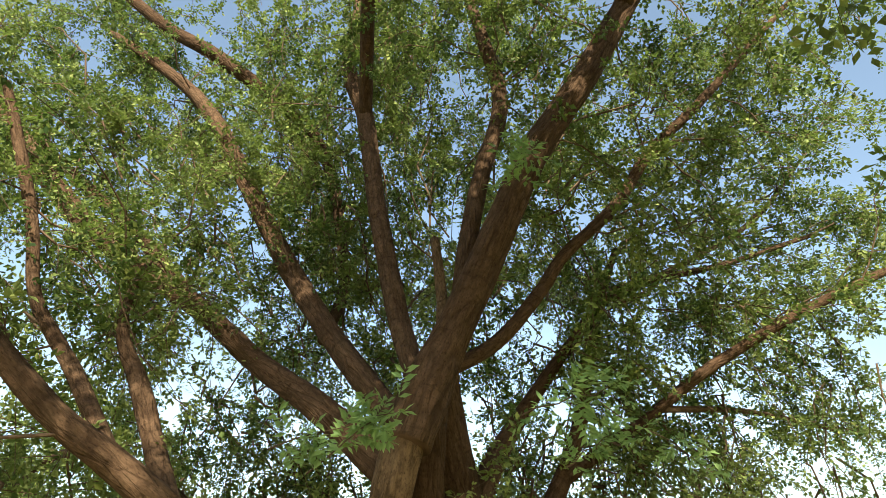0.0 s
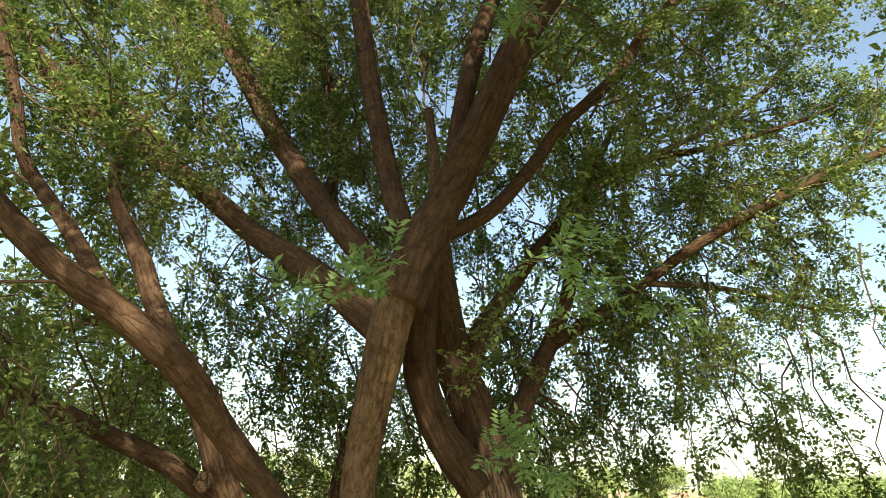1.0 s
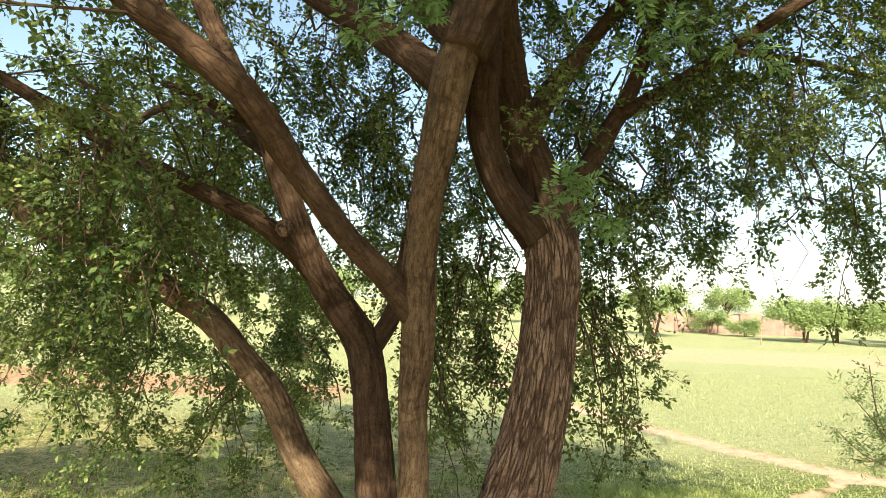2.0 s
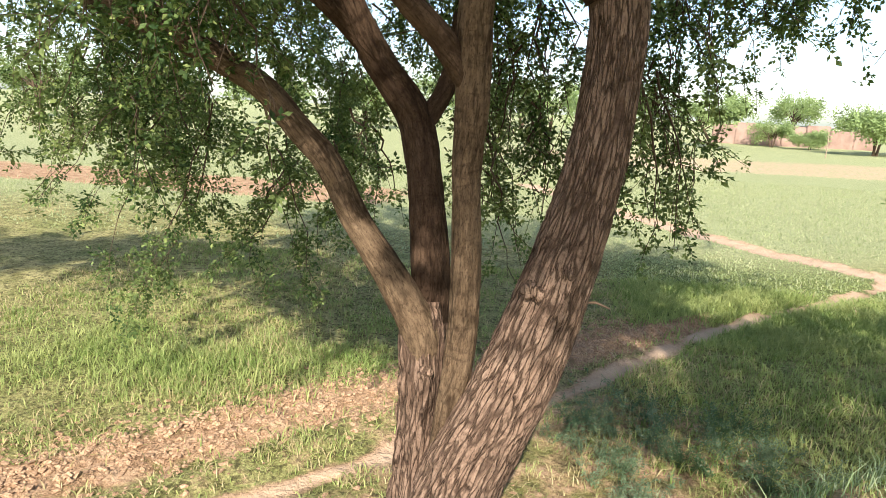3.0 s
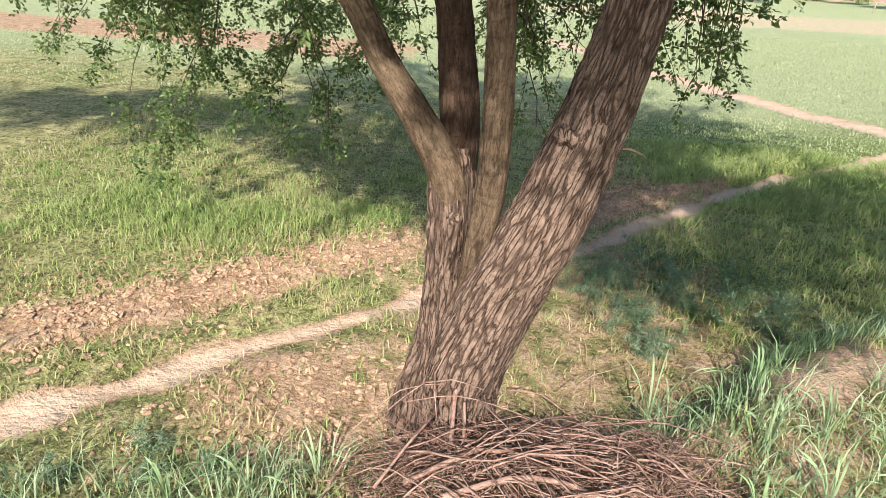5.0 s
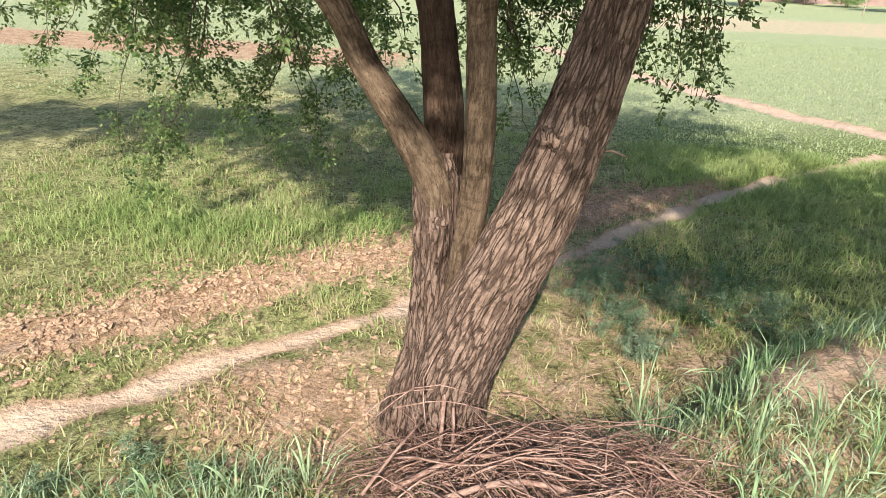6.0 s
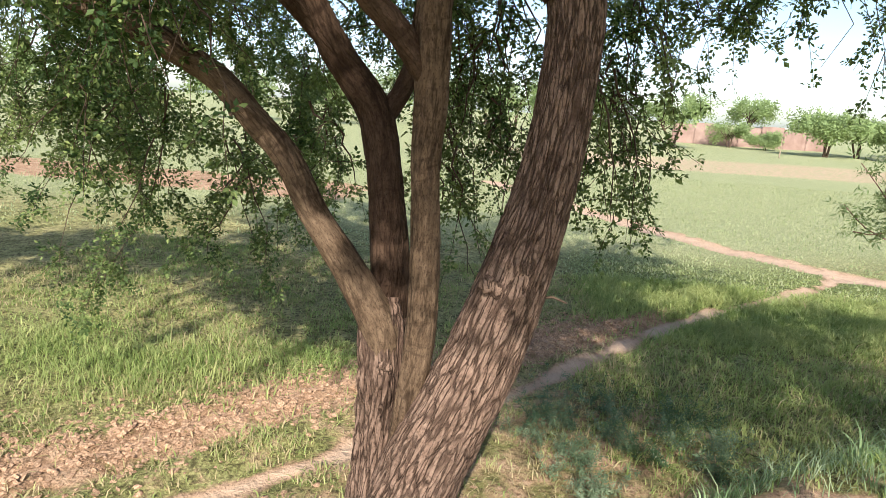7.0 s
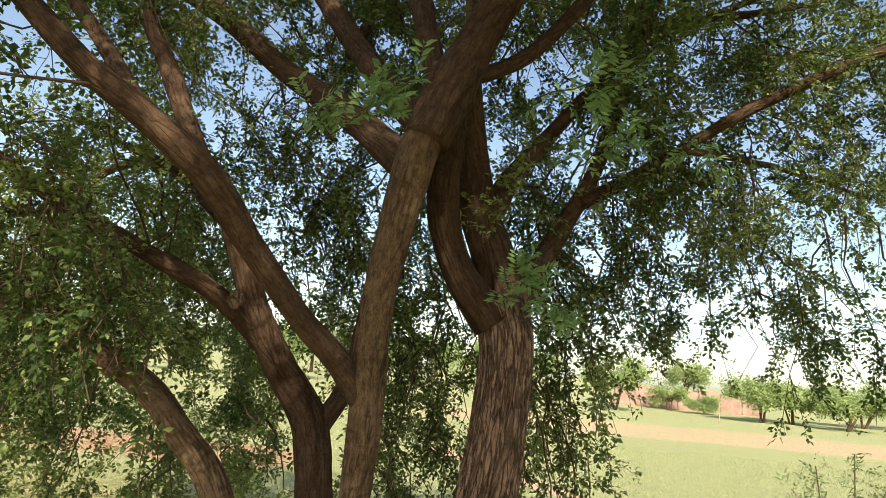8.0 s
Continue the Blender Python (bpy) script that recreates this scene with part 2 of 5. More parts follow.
def spline(points, step):
    """Points (any width) run through by a Catmull-Rom curve, about step apart."""
    p = np.asarray(points, dtype=float)
    p = np.vstack([2 * p[0] - p[1], p, 2 * p[-1] - p[-2]])
    out = []
    for i in range(1, len(p) - 2):
        n = max(1, int(np.linalg.norm(p[i + 1, :3] - p[i, :3]) / step))
        for k in range(n):
            u = k / n
            a, b, c, d = p[i - 1:i + 3]
            out.append(0.5 * (2 * b + (c - a) * u + (2 * a - 5 * b + 4 * c - d) * u * u + (3 * b - a - 3 * c + d) * u ** 3))
    out.append(p[-2])
    return np.array(out)


def frames_along(path):
    t = np.gradient(path, axis=0)
    t /= np.linalg.norm(t, axis=1)[:, None] + 1e-9
    side = np.cross(t[0], (0.3, -1, 0.1))
    side /= np.linalg.norm(side)
    s = []
    for d in t:
        side = side - d * (side @ d)
        side /= np.linalg.norm(side)
        s.append(side)
    s = np.array(s)
    return t, s, np.cross(t, s)


def tube(name, points, sides, step, mat, parent=None, rough=0.0, seed=0.0, ridges=0.0, plate=0.0):
    """A tapering limb through (x, y, z, radius), with a bumpy skin; plate: the width of the bark's long plates, with cracks of the depth ridges between them."""
    q = spline(points, step)
    path, rad = q[:, :3], np.maximum(q[:, 3], 0.002)
    t, s, n = frames_along(path)
    run = np.concatenate(([0], np.cumsum(np.linalg.norm(np.diff(path, axis=0), axis=1))))
    girth = 2 * math.pi * float(np.mean(rad))
    verts, cracks = [], []
    for i in range(len(path)):
        for k in range(sides):
            a = 2 * math.pi * k / sides
            d = s[i] * math.cos(a) + n[i] * math.sin(a)
            r = rad[i]
            if rough:
                c = Vector((d[0] * 1.6 + seed, d[1] * 1.6, d[2] * 1.6 + run[i] * 2.5))
                r *= 1 + rough * noise.noise(c)
                r *= 1 + 0.5 * rough * noise.noise(Vector((d[0] * 4, d[1] * 4 + seed, run[i] * 9)))
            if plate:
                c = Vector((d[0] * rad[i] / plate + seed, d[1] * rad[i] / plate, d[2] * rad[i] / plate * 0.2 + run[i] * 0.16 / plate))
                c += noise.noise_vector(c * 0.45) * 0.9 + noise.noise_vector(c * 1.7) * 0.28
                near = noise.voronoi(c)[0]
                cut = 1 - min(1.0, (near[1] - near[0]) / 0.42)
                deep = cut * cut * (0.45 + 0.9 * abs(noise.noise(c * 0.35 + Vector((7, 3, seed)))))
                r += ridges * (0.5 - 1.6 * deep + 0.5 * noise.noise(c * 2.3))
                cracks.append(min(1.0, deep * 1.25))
            elif ridges:
                w = noise.noise(Vector((d[0] * 7 + seed, d[1] * 7, d[2] * 7 + run[i] * 6)))
                r += ridges * (0.6 - abs(w) * 2.2)
            verts.append(path[i] + d * r)
    faces, uvs = [], []
    for i in range(len(path) - 1):
        for k in range(sides):
            k2 = (k + 1) % sides
            faces.append((i * sides + k, i * sides + k2, (i + 1) * sides + k2, (i + 1) * sides + k))
            w0, w1 = k / sides * girth + seed, (k + 1) / sides * girth + seed
            uvs += [(w0, run[i]), (w1, run[i]), (w1, run[i + 1]), (w0, run[i + 1])]
    faces.append(tuple(range(sides - 1, -1, -1)))
    uvs += [(0, 0)] * sides
    last = (len(path) - 1) * sides
    faces.append(tuple(range(last, last + sides)))
    uvs += [(0, 0)] * sides
    ob = mesh_object(name, verts, faces, mat, parent, uvs=uvs)
    if plate:
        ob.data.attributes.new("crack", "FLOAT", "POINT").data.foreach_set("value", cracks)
    return ob


class Bundle:
    """Many thin stems, gathered into one mesh."""

    def __init__(self):
        self.v, self.f, self.n = [], [], 0

    def stem(self, path, r0, r1, sides=3):
        path = np.asarray(path)
        t, s, n = frames_along(path)
        rad = np.linspace(r0, r1, len(path))
        for k in range(sides):
            a = 2 * math.pi * k / sides
            self.v.append(path + (s * math.cos(a) + n * math.sin(a)) * rad[:, None])
        m = len(path)
        i = np.arange(m - 1)
        for k in range(sides):
            a, b = self.n + k * m, self.n + ((k + 1) % sides) * m
            self.f.append(np.stack([a + i, b + i, b + i + 1, a + i + 1], 1))
        self.n += m * sides

    def build(self, name, mat, parent):
        v, f = np.vstack(self.v), np.vstack(self.f)
        return quick_mesh(name, v, f.ravel(), np.full(len(f), 4), mat, parent, True)


def unit(v):
    return v / (np.linalg.norm(v, axis=-1, keepdims=True) + 1e-9)


def fronds(name, origin, way, up, size, mat, parent, pinnae=((0.3, 55), (0.3, -55), (0.68, 48), (0.68, -48), (1.0, 4)), width=0.30, length=0.62):
    """Feathered leaves: on each stalk some narrow folded blades. origin, way, up: n x 3; size: n."""
    way = unit(way)
    side = unit(np.cross(way, up))
    top = np.cross(side, way)
    vs, n = [], len(origin)
    for at, deg in pinnae:
        jig = np.radians(deg + rng.normal(0, 10, n))[:, None]
        lift = rng.normal(-0.15, 0.28, n)[:, None]
        d = unit(way * np.cos(jig) + side * np.sin(jig) + top * lift)
        w = unit(np.cross(d, top + rng.normal(0, 0.3, (n, 3))))
        ln = (size * length * rng.uniform(0.75, 1.15, n))[:, None]
        wd = ln * width * 0.5
        b = origin + way * (size * at)[:, None]
        mid = b + d * ln * 0.5
        vs += [b, mid + w * wd + top * wd * 0.35, b + d * ln, mid - w * wd + top * wd * 0.35]
    v = np.stack(vs, 1).reshape(-1, 3)
    loops = np.arange(len(v))
    return quick_mesh(name, v, loops, np.full(len(v) // 4, 4), mat, parent)


# ---- ground ----
PATH_A = [(-6.0, -0.9), (-3.4, 1.25), (-2.3, 2.18), (-1.77, 2.78), (-0.89, 3.67), (-0.05, 4.6), (0.7, 5.55), (1.33, 6.4), (2.0, 7.1), (2.85, 7.8), (3.5, 8.5), (4.3, 9.3)]
PATH_B = [(-1.0, 17.5), (1.2, 13.6), (2.2, 11.8), (3.2, 10.5), (3.9, 9.7), (4.8, 9.1), (7.0, 8.9), (14.0, 9.2)]


def track_distance(x, y, track):
    best = np.full(x.shape, 1e9)
    for (ax, ay), (bx, by) in zip(track, track[1:]):
        dx, dy = bx - ax, by - ay
        u = np.clip(((x - ax) * dx + (y - ay) * dy) / (dx * dx + dy * dy), 0, 1)
        best = np.minimum(best, np.hypot(x - ax - u * dx, y - ay - u * dy))
    return best


def waves(x, y, scale, seed):
    r = np.random.default_rng(seed)
    h = np.zeros_like(x)
    for i in range(9):
        a, f, p = r.uniform(0, 2 * math.pi), scale * r.uniform(0.6, 1.8), r.uniform(0, 6.3)
        h += np.sin((x * math.cos(a) + y * math.sin(a)) * f + p)
    return h / 4.0


def smooth(lo, hi, v):
    u = np.clip((v - lo) / (hi - lo), 0, 1)
    return u * u * (3 - 2 * u)


def bank_edge(x):
    """How far the raised bank, on which the camera stands, reaches ahead."""
    return np.where(x > 0, 2.55 + 0.55 * x + 0.05 * x * x, 2.55 + 0.35 * x) + 0.28 * smooth(0.45, 1.0, x)


def height(x, y):
    far = smooth(14, 40, np.hypot(x, y))
    h = 0.018 * waves(x, y, 3.1, 3) * (1 - far) + 0.05 * waves(x, y, 0.35, 4) * smooth(6, 25, y)
    rise = 0.12 + 0.22 * smooth(-0.2, 0.9, x)
    h += rise * (1 - smooth(-0.4, 0.15, y - bank_edge(x) + 0.05 * waves(x, y, 5, 6))) * (1 - smooth(8, 20, np.abs(x)))
    h += 0.10 * (1 - smooth(-1.6, 0.2, y - 1.6)) * (1 - smooth(8, 20, np.abs(x)))
    off, along = x * 0.76 - y * 0.65, x * 0.65 + y * 0.76
    strip = np.exp(-((off + 3.72 - 0.09 * (along - 2)) / 0.36) ** 2) * smooth(-0.8, 0.5, along) * (1 - smooth(6.0, 7.5, along))
    h += strip * (0.022 * np.cos((off + 3.72) * 22) + 0.016 * waves(x, y, 26, 51))
    h -= 0.035 * (1 - smooth(0.05, 0.26, track_distance(x, y, PATH_A)))
    h -= 0.04 * (1 - smooth(0.1, 0.4, track_distance(x, y, PATH_B)))
    return h


def bank_bald(x, y):
    """The bare crown of the bank."""
    u, v = (x - 1.2) * 0.86 + (y - 3.08) * 0.5, (y - 3.08) * 0.86 - (x - 1.2) * 0.5
    return np.clip(np.exp(-((u / 0.6) ** 2 + ((v + 0.05 * waves(x, y, 6, 77)) / 0.22) ** 2) ** 1.2) * (1 + 0.35 * waves(x, y, 11, 78)), 0, 1)


def far_strip(x, y):
    """Ploughed strip across the far field."""
    return smooth(26.5, 27.5, y + 0.1 * x + 0.8 * waves(x, y, 0.2, 5)) * (1 - smooth(33, 38, y + 0.8 * waves(x, y, 0.2, 8))) * smooth(-14, 2, x)


def bareness(x, y):
    b = 1.0 - smooth(0.045, 0.15, track_distance(x, y, PATH_A) + 0.05 * waves(x, y, 7, 61) + 0.015 * smooth(3.8, 5.0, y))
    b = np.maximum(b, 1.0 - smooth(0.18, 0.42, track_distance(x, y, PATH_B)))
    off = (x * 0.76 - y * 0.65)
    along = x * 0.65 + y * 0.76
    strip = np.exp(-((off + 3.72 - 0.09 * (along - 2) + 0.08 * waves(x, y, 2, 9)) / 0.30) ** 2) * smooth(-0.8, 0.5, along) * (1 - smooth(5.6, 7.0, along))
    b = np.maximum(b, 0.9 * strip)
    near = np.exp(-(((x + 1.1) / 1.2) ** 2 + ((y - 2.7) / 0.6) ** 2))
    b = np.maximum(b, 0.68 * near)
    b = np.maximum(b, bank_bald(x, y))
    b = np.maximum(b, 0.5 * (1 - smooth(1.0, 2.2, np.hypot(x - 0.2, y - 3.4))))
    b = np.maximum(b, 0.52 * far_strip(x, y))
    left = smooth(11.5, 12.5, y) * (1 - smooth(14, 15.5, y)) * (1 - smooth(-4.5, -2.5, x))
    return np.maximum(b, 0.9 * left)


def lushness(x, y):
    l = 0.7 * np.exp(-(((x + 2.4) / 1.6) ** 2 + ((y - 4.4) / 0.6) ** 2))
    l = np.maximum(l, smooth(5.5, 6.5, y) * (1 - smooth(9, 10.5, y)) * smooth(0.3, 1.0, x))
    l = np.maximum(l, 0.5 * smooth(3.3, 4.0, y) * (1 - smooth(5.2, 6.2, y)) * smooth(0.2, 0.7, x))
    return np.maximum(l, 0.75 * smooth(9, 12, y) * (1 - smooth(24, 28, y)) + 0.6 * smooth(33, 38, y))


def trodden(x, y):
    a = 1.0 - smooth(0.03, 0.12, track_distance(x, y, PATH_A) + 0.05 * waves(x, y, 7, 61) + 0.015 * smooth(3.8, 5.0, y))
    a = np.maximum(a, 1.0 - smooth(0.14, 0.38, track_distance(x, y, PATH_B)))
    return 0.85 * np.maximum(np.maximum(a, 0.45 * bank_bald(x, y)), 0.8 * far_strip(x, y))


def paleness(x, y):
    """The far field, where the turf is paler."""
    return 0.9 * smooth(8.5, 12.0, y + 0.5 * waves(x, y, 0.7, 71))


def build_ground():
    n = 430
    u = np.linspace(-7.6, 7.6, n)
    gx, gy = 1.4 * np.sinh(u), 4.0 + 1.4 * np.sinh(u)
    x, y = np.meshgrid(gx, gy)
    z = height(x, y)
    v = np.stack([x, y, z], -1).reshape(-1, 3)
    i = (np.arange(n - 1)[:, None] * n + np.arange(n - 1)[None]).ravel()
    f = np.stack([i, i + 1, i + n + 1, i + n], 1)
    g = quick_mesh("ground", v, f.ravel(), np.full(len(f), 4), GROUND, None, True)
    for key, fn in (("bare", bareness), ("lush", lushness), ("trod", trodden), ("pale", paleness)):
        a = g.data.attributes.new(key, "FLOAT", "POINT")
        a.data.foreach_set("value", fn(x, y).ravel().astype(np.float32))
    return tagged(g, "flat farm field of dry soil and thin green grass", "ground", kind="structure")


ground = build_ground()

# ---- the tree ----
tree = thing("acacia_tree", "many-stemmed acacia tree with rough brown bark and feathery drooping leaves", "tree", (-0.5, 2.65, 0))
tree_shift = Matrix.Translation((0.5, -2.65, 0))
GROWN = []


def limb(name, points, sides, step, mat, rough=0.1, ridges=0.0, leafy=(1.0, 1.0), plate=0.0):
    """leafy: where along the limb side shoots begin (0 to 1), and how many shoots a metre."""
    points = [(x, y, z, r * (0.86 if z > 3.0 else 1.0)) for x, y, z, r in points]
    ob = tube(name, points, sides, step, mat, tree, rough, len(GROWN) * 3.7, ridges, plate)
    ob.matrix_parent_inverse = tree_shift
    GROWN.append((np.array(points), leafy))
    return ob


limb("trunk", [(-0.585, 2.66, -0.14, 0.16), (-0.56, 2.66, 0.08, 0.125), (-0.55, 2.66, 0.21, 0.112), (-0.525, 2.68, 0.46, 0.080), (-0.50, 2.70, 0.74, 0.072), (-0.49, 2.72, 0.94, 0.084), (-0.51, 2.76, 1.09, 0.088), (-0.52, 2.79, 1.2, 0.06)], 150, 0.009, BARK, 0.30, 0.008, plate=0.024)
limb("trunk", [(-0.44, 2.62, -0.14, 0.18), (-0.42, 2.62, 0.1, 0.163), (-0.385, 2.62, 0.39, 0.155), (-0.27, 2.62, 0.72, 0.149), (-0.14, 2.63, 1.04, 0.132), (-0.04, 2.65, 1.35, 0.12), (0.02, 2.66, 1.6, 0.103), (0.06, 2.66, 1.82, 0.094), (0.08, 2.66, 2.06, 0.088), (0.08, 2.67, 2.22, 0.088), (0.05, 2.68, 2.34, 0.085)], 210, 0.009, BARK, 0.07, 0.0055, plate=0.019)
limb("stem", [(0.03, 2.65, 2.27, 0.066), (-0.08, 2.62, 2.41, 0.053), (-0.14, 2.60, 2.54, 0.051), (-0.16, 2.58, 2.65, 0.053), (-0.16, 2.54, 2.79, 0.055), (-0.15, 2.50, 2.95, 0.056)], 72, 0.012, BARK_SHADED, 0.1, 0.0025, plate=0.026)
limb("stem", [(0.07, 2.71, 2.28, 0.078), (0.02, 2.75, 2.5, 0.073), (-0.05, 2.75, 2.67, 0.068), (-0.09, 2.70, 2.83, 0.07), (-0.12, 2.60, 2.98, 0.068), (-0.12, 2.5, 3.1, 0.055)], 72, 0.012, BARK_SHADED, 0.1, 0.0025, plate=0.026)
limb("trunk", [(-0.43, 2.63, 0.6, 0.035), (-0.40, 2.62, 0.72, 0.042), (-0.37, 2.62, 0.91, 0.049), (-0.34, 2.61, 1.16, 0.052), (-0.34, 2.60, 1.45, 0.049), (-0.35, 2.58, 1.71, 0.047), (-0.34, 2.56, 1.96, 0.054), (-0.34, 2.54, 2.08, 0.056), (-0.33, 2.50, 2.25, 0.05), (-0.30, 2.45, 2.44, 0.051), (-0.24, 2.40, 2.72, 0.060), (-0.19, 2.38, 2.9, 0.056)], 84, 0.011, BARK_MID, 0.10, 0.002, plate=0.024)
limb("limb", [(-0.21, 2.37, 2.78, 0.07), (-0.16, 2.40, 2.95, 0.078), (-0.08, 2.42, 3.15, 0.072), (0.04, 2.42, 3.42, 0.071), (0.23, 2.38, 3.85, 0.066), (0.45, 2.34, 4.2, 0.062), (0.68, 2.3, 4.62, 0.056), (0.95, 2.2, 5.06, 0.044), (1.18, 2.1, 5.57, 0.028)], 64, 0.014, BARK_SHADED, 0.1, 0.0025, (0.35, 7), 0.026)
limb("limb", [(-0.05, 2.44, 3.3, 0.039), (-0.02, 2.5, 3.54, 0.040), (0.04, 2.55, 3.89, 0.040), (0.14, 2.6, 4.34, 0.040), (0.07, 2.65, 4.84, 0.035), (-0.01, 2.7, 5.35, 0.028), (-0.07, 2.8, 6.3, 0.016)], 20, 0.03, BARK_SHADED, 0.12, 0.002, (0.3, 9))
limb("limb", [(-0.2, 2.45, 3.01, 0.043), (-0.29, 2.6, 3.34, 0.046), (-0.41, 2.75, 3.9, 0.048), (-0.51, 2.85, 4.48, 0.048), (-0.63, 2.9, 4.89, 0.045), (-0.64, 3.0, 5.58, 0.028), (-0.74, 3.1, 6.4, 0.016)], 24, 0.03, BARK_SHADED, 0.12, 0.003, (0.25, 9))
limb("limb", [(-0.24, 2.45, 2.85, 0.045), (-0.52, 2.75, 3.24, 0.054), (-0.82, 3.0, 3.7, 0.056), (-1.13, 3.05, 4.25, 0.056), (-1.44, 3.1, 4.77, 0.05), (-1.8, 3.2, 5.19, 0.04), (-2.34, 3.3, 5.68, 0.026)], 24, 0.03, BARK_SHADED, 0.12, 0.003, (0.25, 9))
limb("limb", [(-0.26, 2.45, 2.71, 0.056), (-0.54, 2.6, 2.96, 0.049), (-0.85, 2.8, 3.2, 0.051), (-1.19, 2.95, 3.5, 0.054), (-1.55, 3.0, 3.74, 0.055), (-1.94, 3.0, 4.06, 0.06), (-2.39, 3.0, 4.54, 0.058), (-2.92, 3.0, 5.01, 0.045), (-3.65, 3.0, 5.57, 0.025)], 24, 0.03, BARK_SHADED, 0.12, 0.003, (0.25, 9))
limb("limb", [(-1.19, 2.95, 3.5, 0.042), (-1.41, 3.05, 3.73, 0.045), (-1.69, 3.15, 4.02, 0.042), (-2.07, 3.2, 4.35, 0.038), (-2.66, 3.3, 4.85, 0.03), (-3.27, 3.4, 5.34, 0.02)], 18, 0.035, BARK_SHADED, 0.12, 0.002, (0.2, 9))
limb("limb", [(-0.6, 2.85, 3.3, 0.03), (-0.62, 3.2, 3.81, 0.03), (-0.9, 3.4, 4.81, 0.042), (-1.53, 3.3, 5.39, 0.052), (-1.97, 3.3, 5.72, 0.05), (-2.49, 3.3, 6.21, 0.042), (-3.2, 3.3, 6.9, 0.025)], 18, 0.035, BARK_SHADED, 0.12, 0.002, (0.2, 9))
limb("limb", [(-0.12, 2.48, 3.03, 0.028), (0.08, 2.6, 3.19, 0.03), (0.26, 2.65, 3.42, 0.03), (0.36, 2.65, 3.57, 0.028), (0.59, 2.65, 3.8, 0.028), (0.77, 2.65, 4.07, 0.027), (1.02, 2.65, 4.33, 0.025), (1.33, 2.65, 4.68, 0.019), (1.65, 2.65, 5.05, 0.012)], 16, 0.035, BARK_SHADED, 0.14, 0.002, (0.2, 6))
limb("limb", [(-0.02, 2.72, 2.62, 0.045), (0.06, 2.85, 2.82, 0.042), (0.18, 3.0, 3.03, 0.039), (0.42, 3.1, 3.36, 0.03), (0.72, 3.2, 3.69, 0.024), (1.27, 3.3, 3.87, 0.018), (1.86, 3.4, 4.11, 0.012)], 16, 0.035, BARK_SHADED, 0.14, 0.002, (0.25, 6))
limb("limb", [(0.06, 2.7, 2.24, 0.05), (0.2, 2.95, 2.54, 0.041), (0.31, 3.1, 2.75, 0.041), (0.43, 3.15, 3.01, 0.038), (0.59, 3.2, 3.57, 0.028), (0.75, 3.3, 3.97, 0.015)], 16, 0.035, BARK_SHADED, 0.14, 0.002, (0.3, 8))
limb("limb", [(0.36, 3.1, 2.82, 0.028), (0.57, 3.15, 2.96, 0.029), (0.75, 3.15, 3.08, 0.027), (0.97, 3.15, 3.24, 0.029), (1.22, 3.15, 3.39, 0.028), (1.5, 3.15, 3.54, 0.027), (1.96, 3.15, 3.75, 0.023), (2.49, 3.2, 4.0, 0.014)], 14, 0.035, BARK_SHADED, 0.16, 0.002, (0.15, 6))
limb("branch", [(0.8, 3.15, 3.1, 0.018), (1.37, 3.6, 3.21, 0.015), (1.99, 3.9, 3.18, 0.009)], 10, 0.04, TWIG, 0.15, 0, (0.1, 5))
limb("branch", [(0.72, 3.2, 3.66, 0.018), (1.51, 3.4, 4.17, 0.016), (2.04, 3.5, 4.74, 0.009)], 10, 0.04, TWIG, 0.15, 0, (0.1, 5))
limb("limb", [(-0.33, 2.57, 1.9, 0.015), (-0.36, 2.55, 2.0, 0.04), (-0.43, 2.5, 2.11, 0.040), (-0.54, 2.4, 2.23, 0.036), (-0.66, 2.25, 2.41, 0.037), (-0.73, 2.09, 2.55, 0.041), (-0.86, 2.0, 2.66, 0.036), (-0.99, 1.95, 2.75, 0.032), (-1.13, 1.9, 2.88, 0.029), (-1.3, 1.85, 3.05, 0.022), (-1.5, 1.8, 3.2, 0.013)], 22, 0.025, BARK_SHADED, 0.1, 0.002, (0.6, 6))
limb("branch", [(-0.73, 2.08, 2.55, 0.030), (-0.9, 2.25, 2.76, 0.029), (-1.04, 2.35, 2.97, 0.027), (-1.16, 2.4, 3.15, 0.023), (-1.23, 2.5, 3.34, 0.017), (-1.23, 2.6, 3.61, 0.010)], 14, 0.03, BARK_SHADED, 0.14, 0.001, (0.4, 8))
limb("branch", [(-0.88, 2.02, 2.68, 0.022), (-1.16, 2.2, 2.96, 0.023), (-1.38, 2.25, 3.21, 0.023), (-1.53, 2.3, 3.52, 0.025), (-1.71, 2.3, 3.89, 0.024), (-1.87, 2.3, 4.2, 0.018)], 14, 0.03, BARK_SHADED, 0.14, 0.001, (0.3, 8))
limb("trunk", [(-0.50, 2.80, 0.72, 0.02), (-0.50, 2.81, 0.9, 0.06), (-0.51, 2.83, 1.1, 0.082), (-0.51, 2.86, 1.3, 0.075), (-0.56, 2.93, 1.62, 0.068), (-0.60, 2.99, 1.78, 0.068), (-0.65, 3.02, 1.9, 0.068), (-0.78, 3.0, 2.08, 0.06), (-0.86, 2.9, 2.27, 0.054), (-0.92, 2.85, 2.45, 0.046), (-1.04, 2.85, 2.68, 0.033), (-1.19, 2.8, 2.76, 0.021), (-1.42, 2.8, 2.85, 0.012)], 72, 0.012, BARK_SHADED, 0.1, 0.0025, (0.85, 6), 0.026)
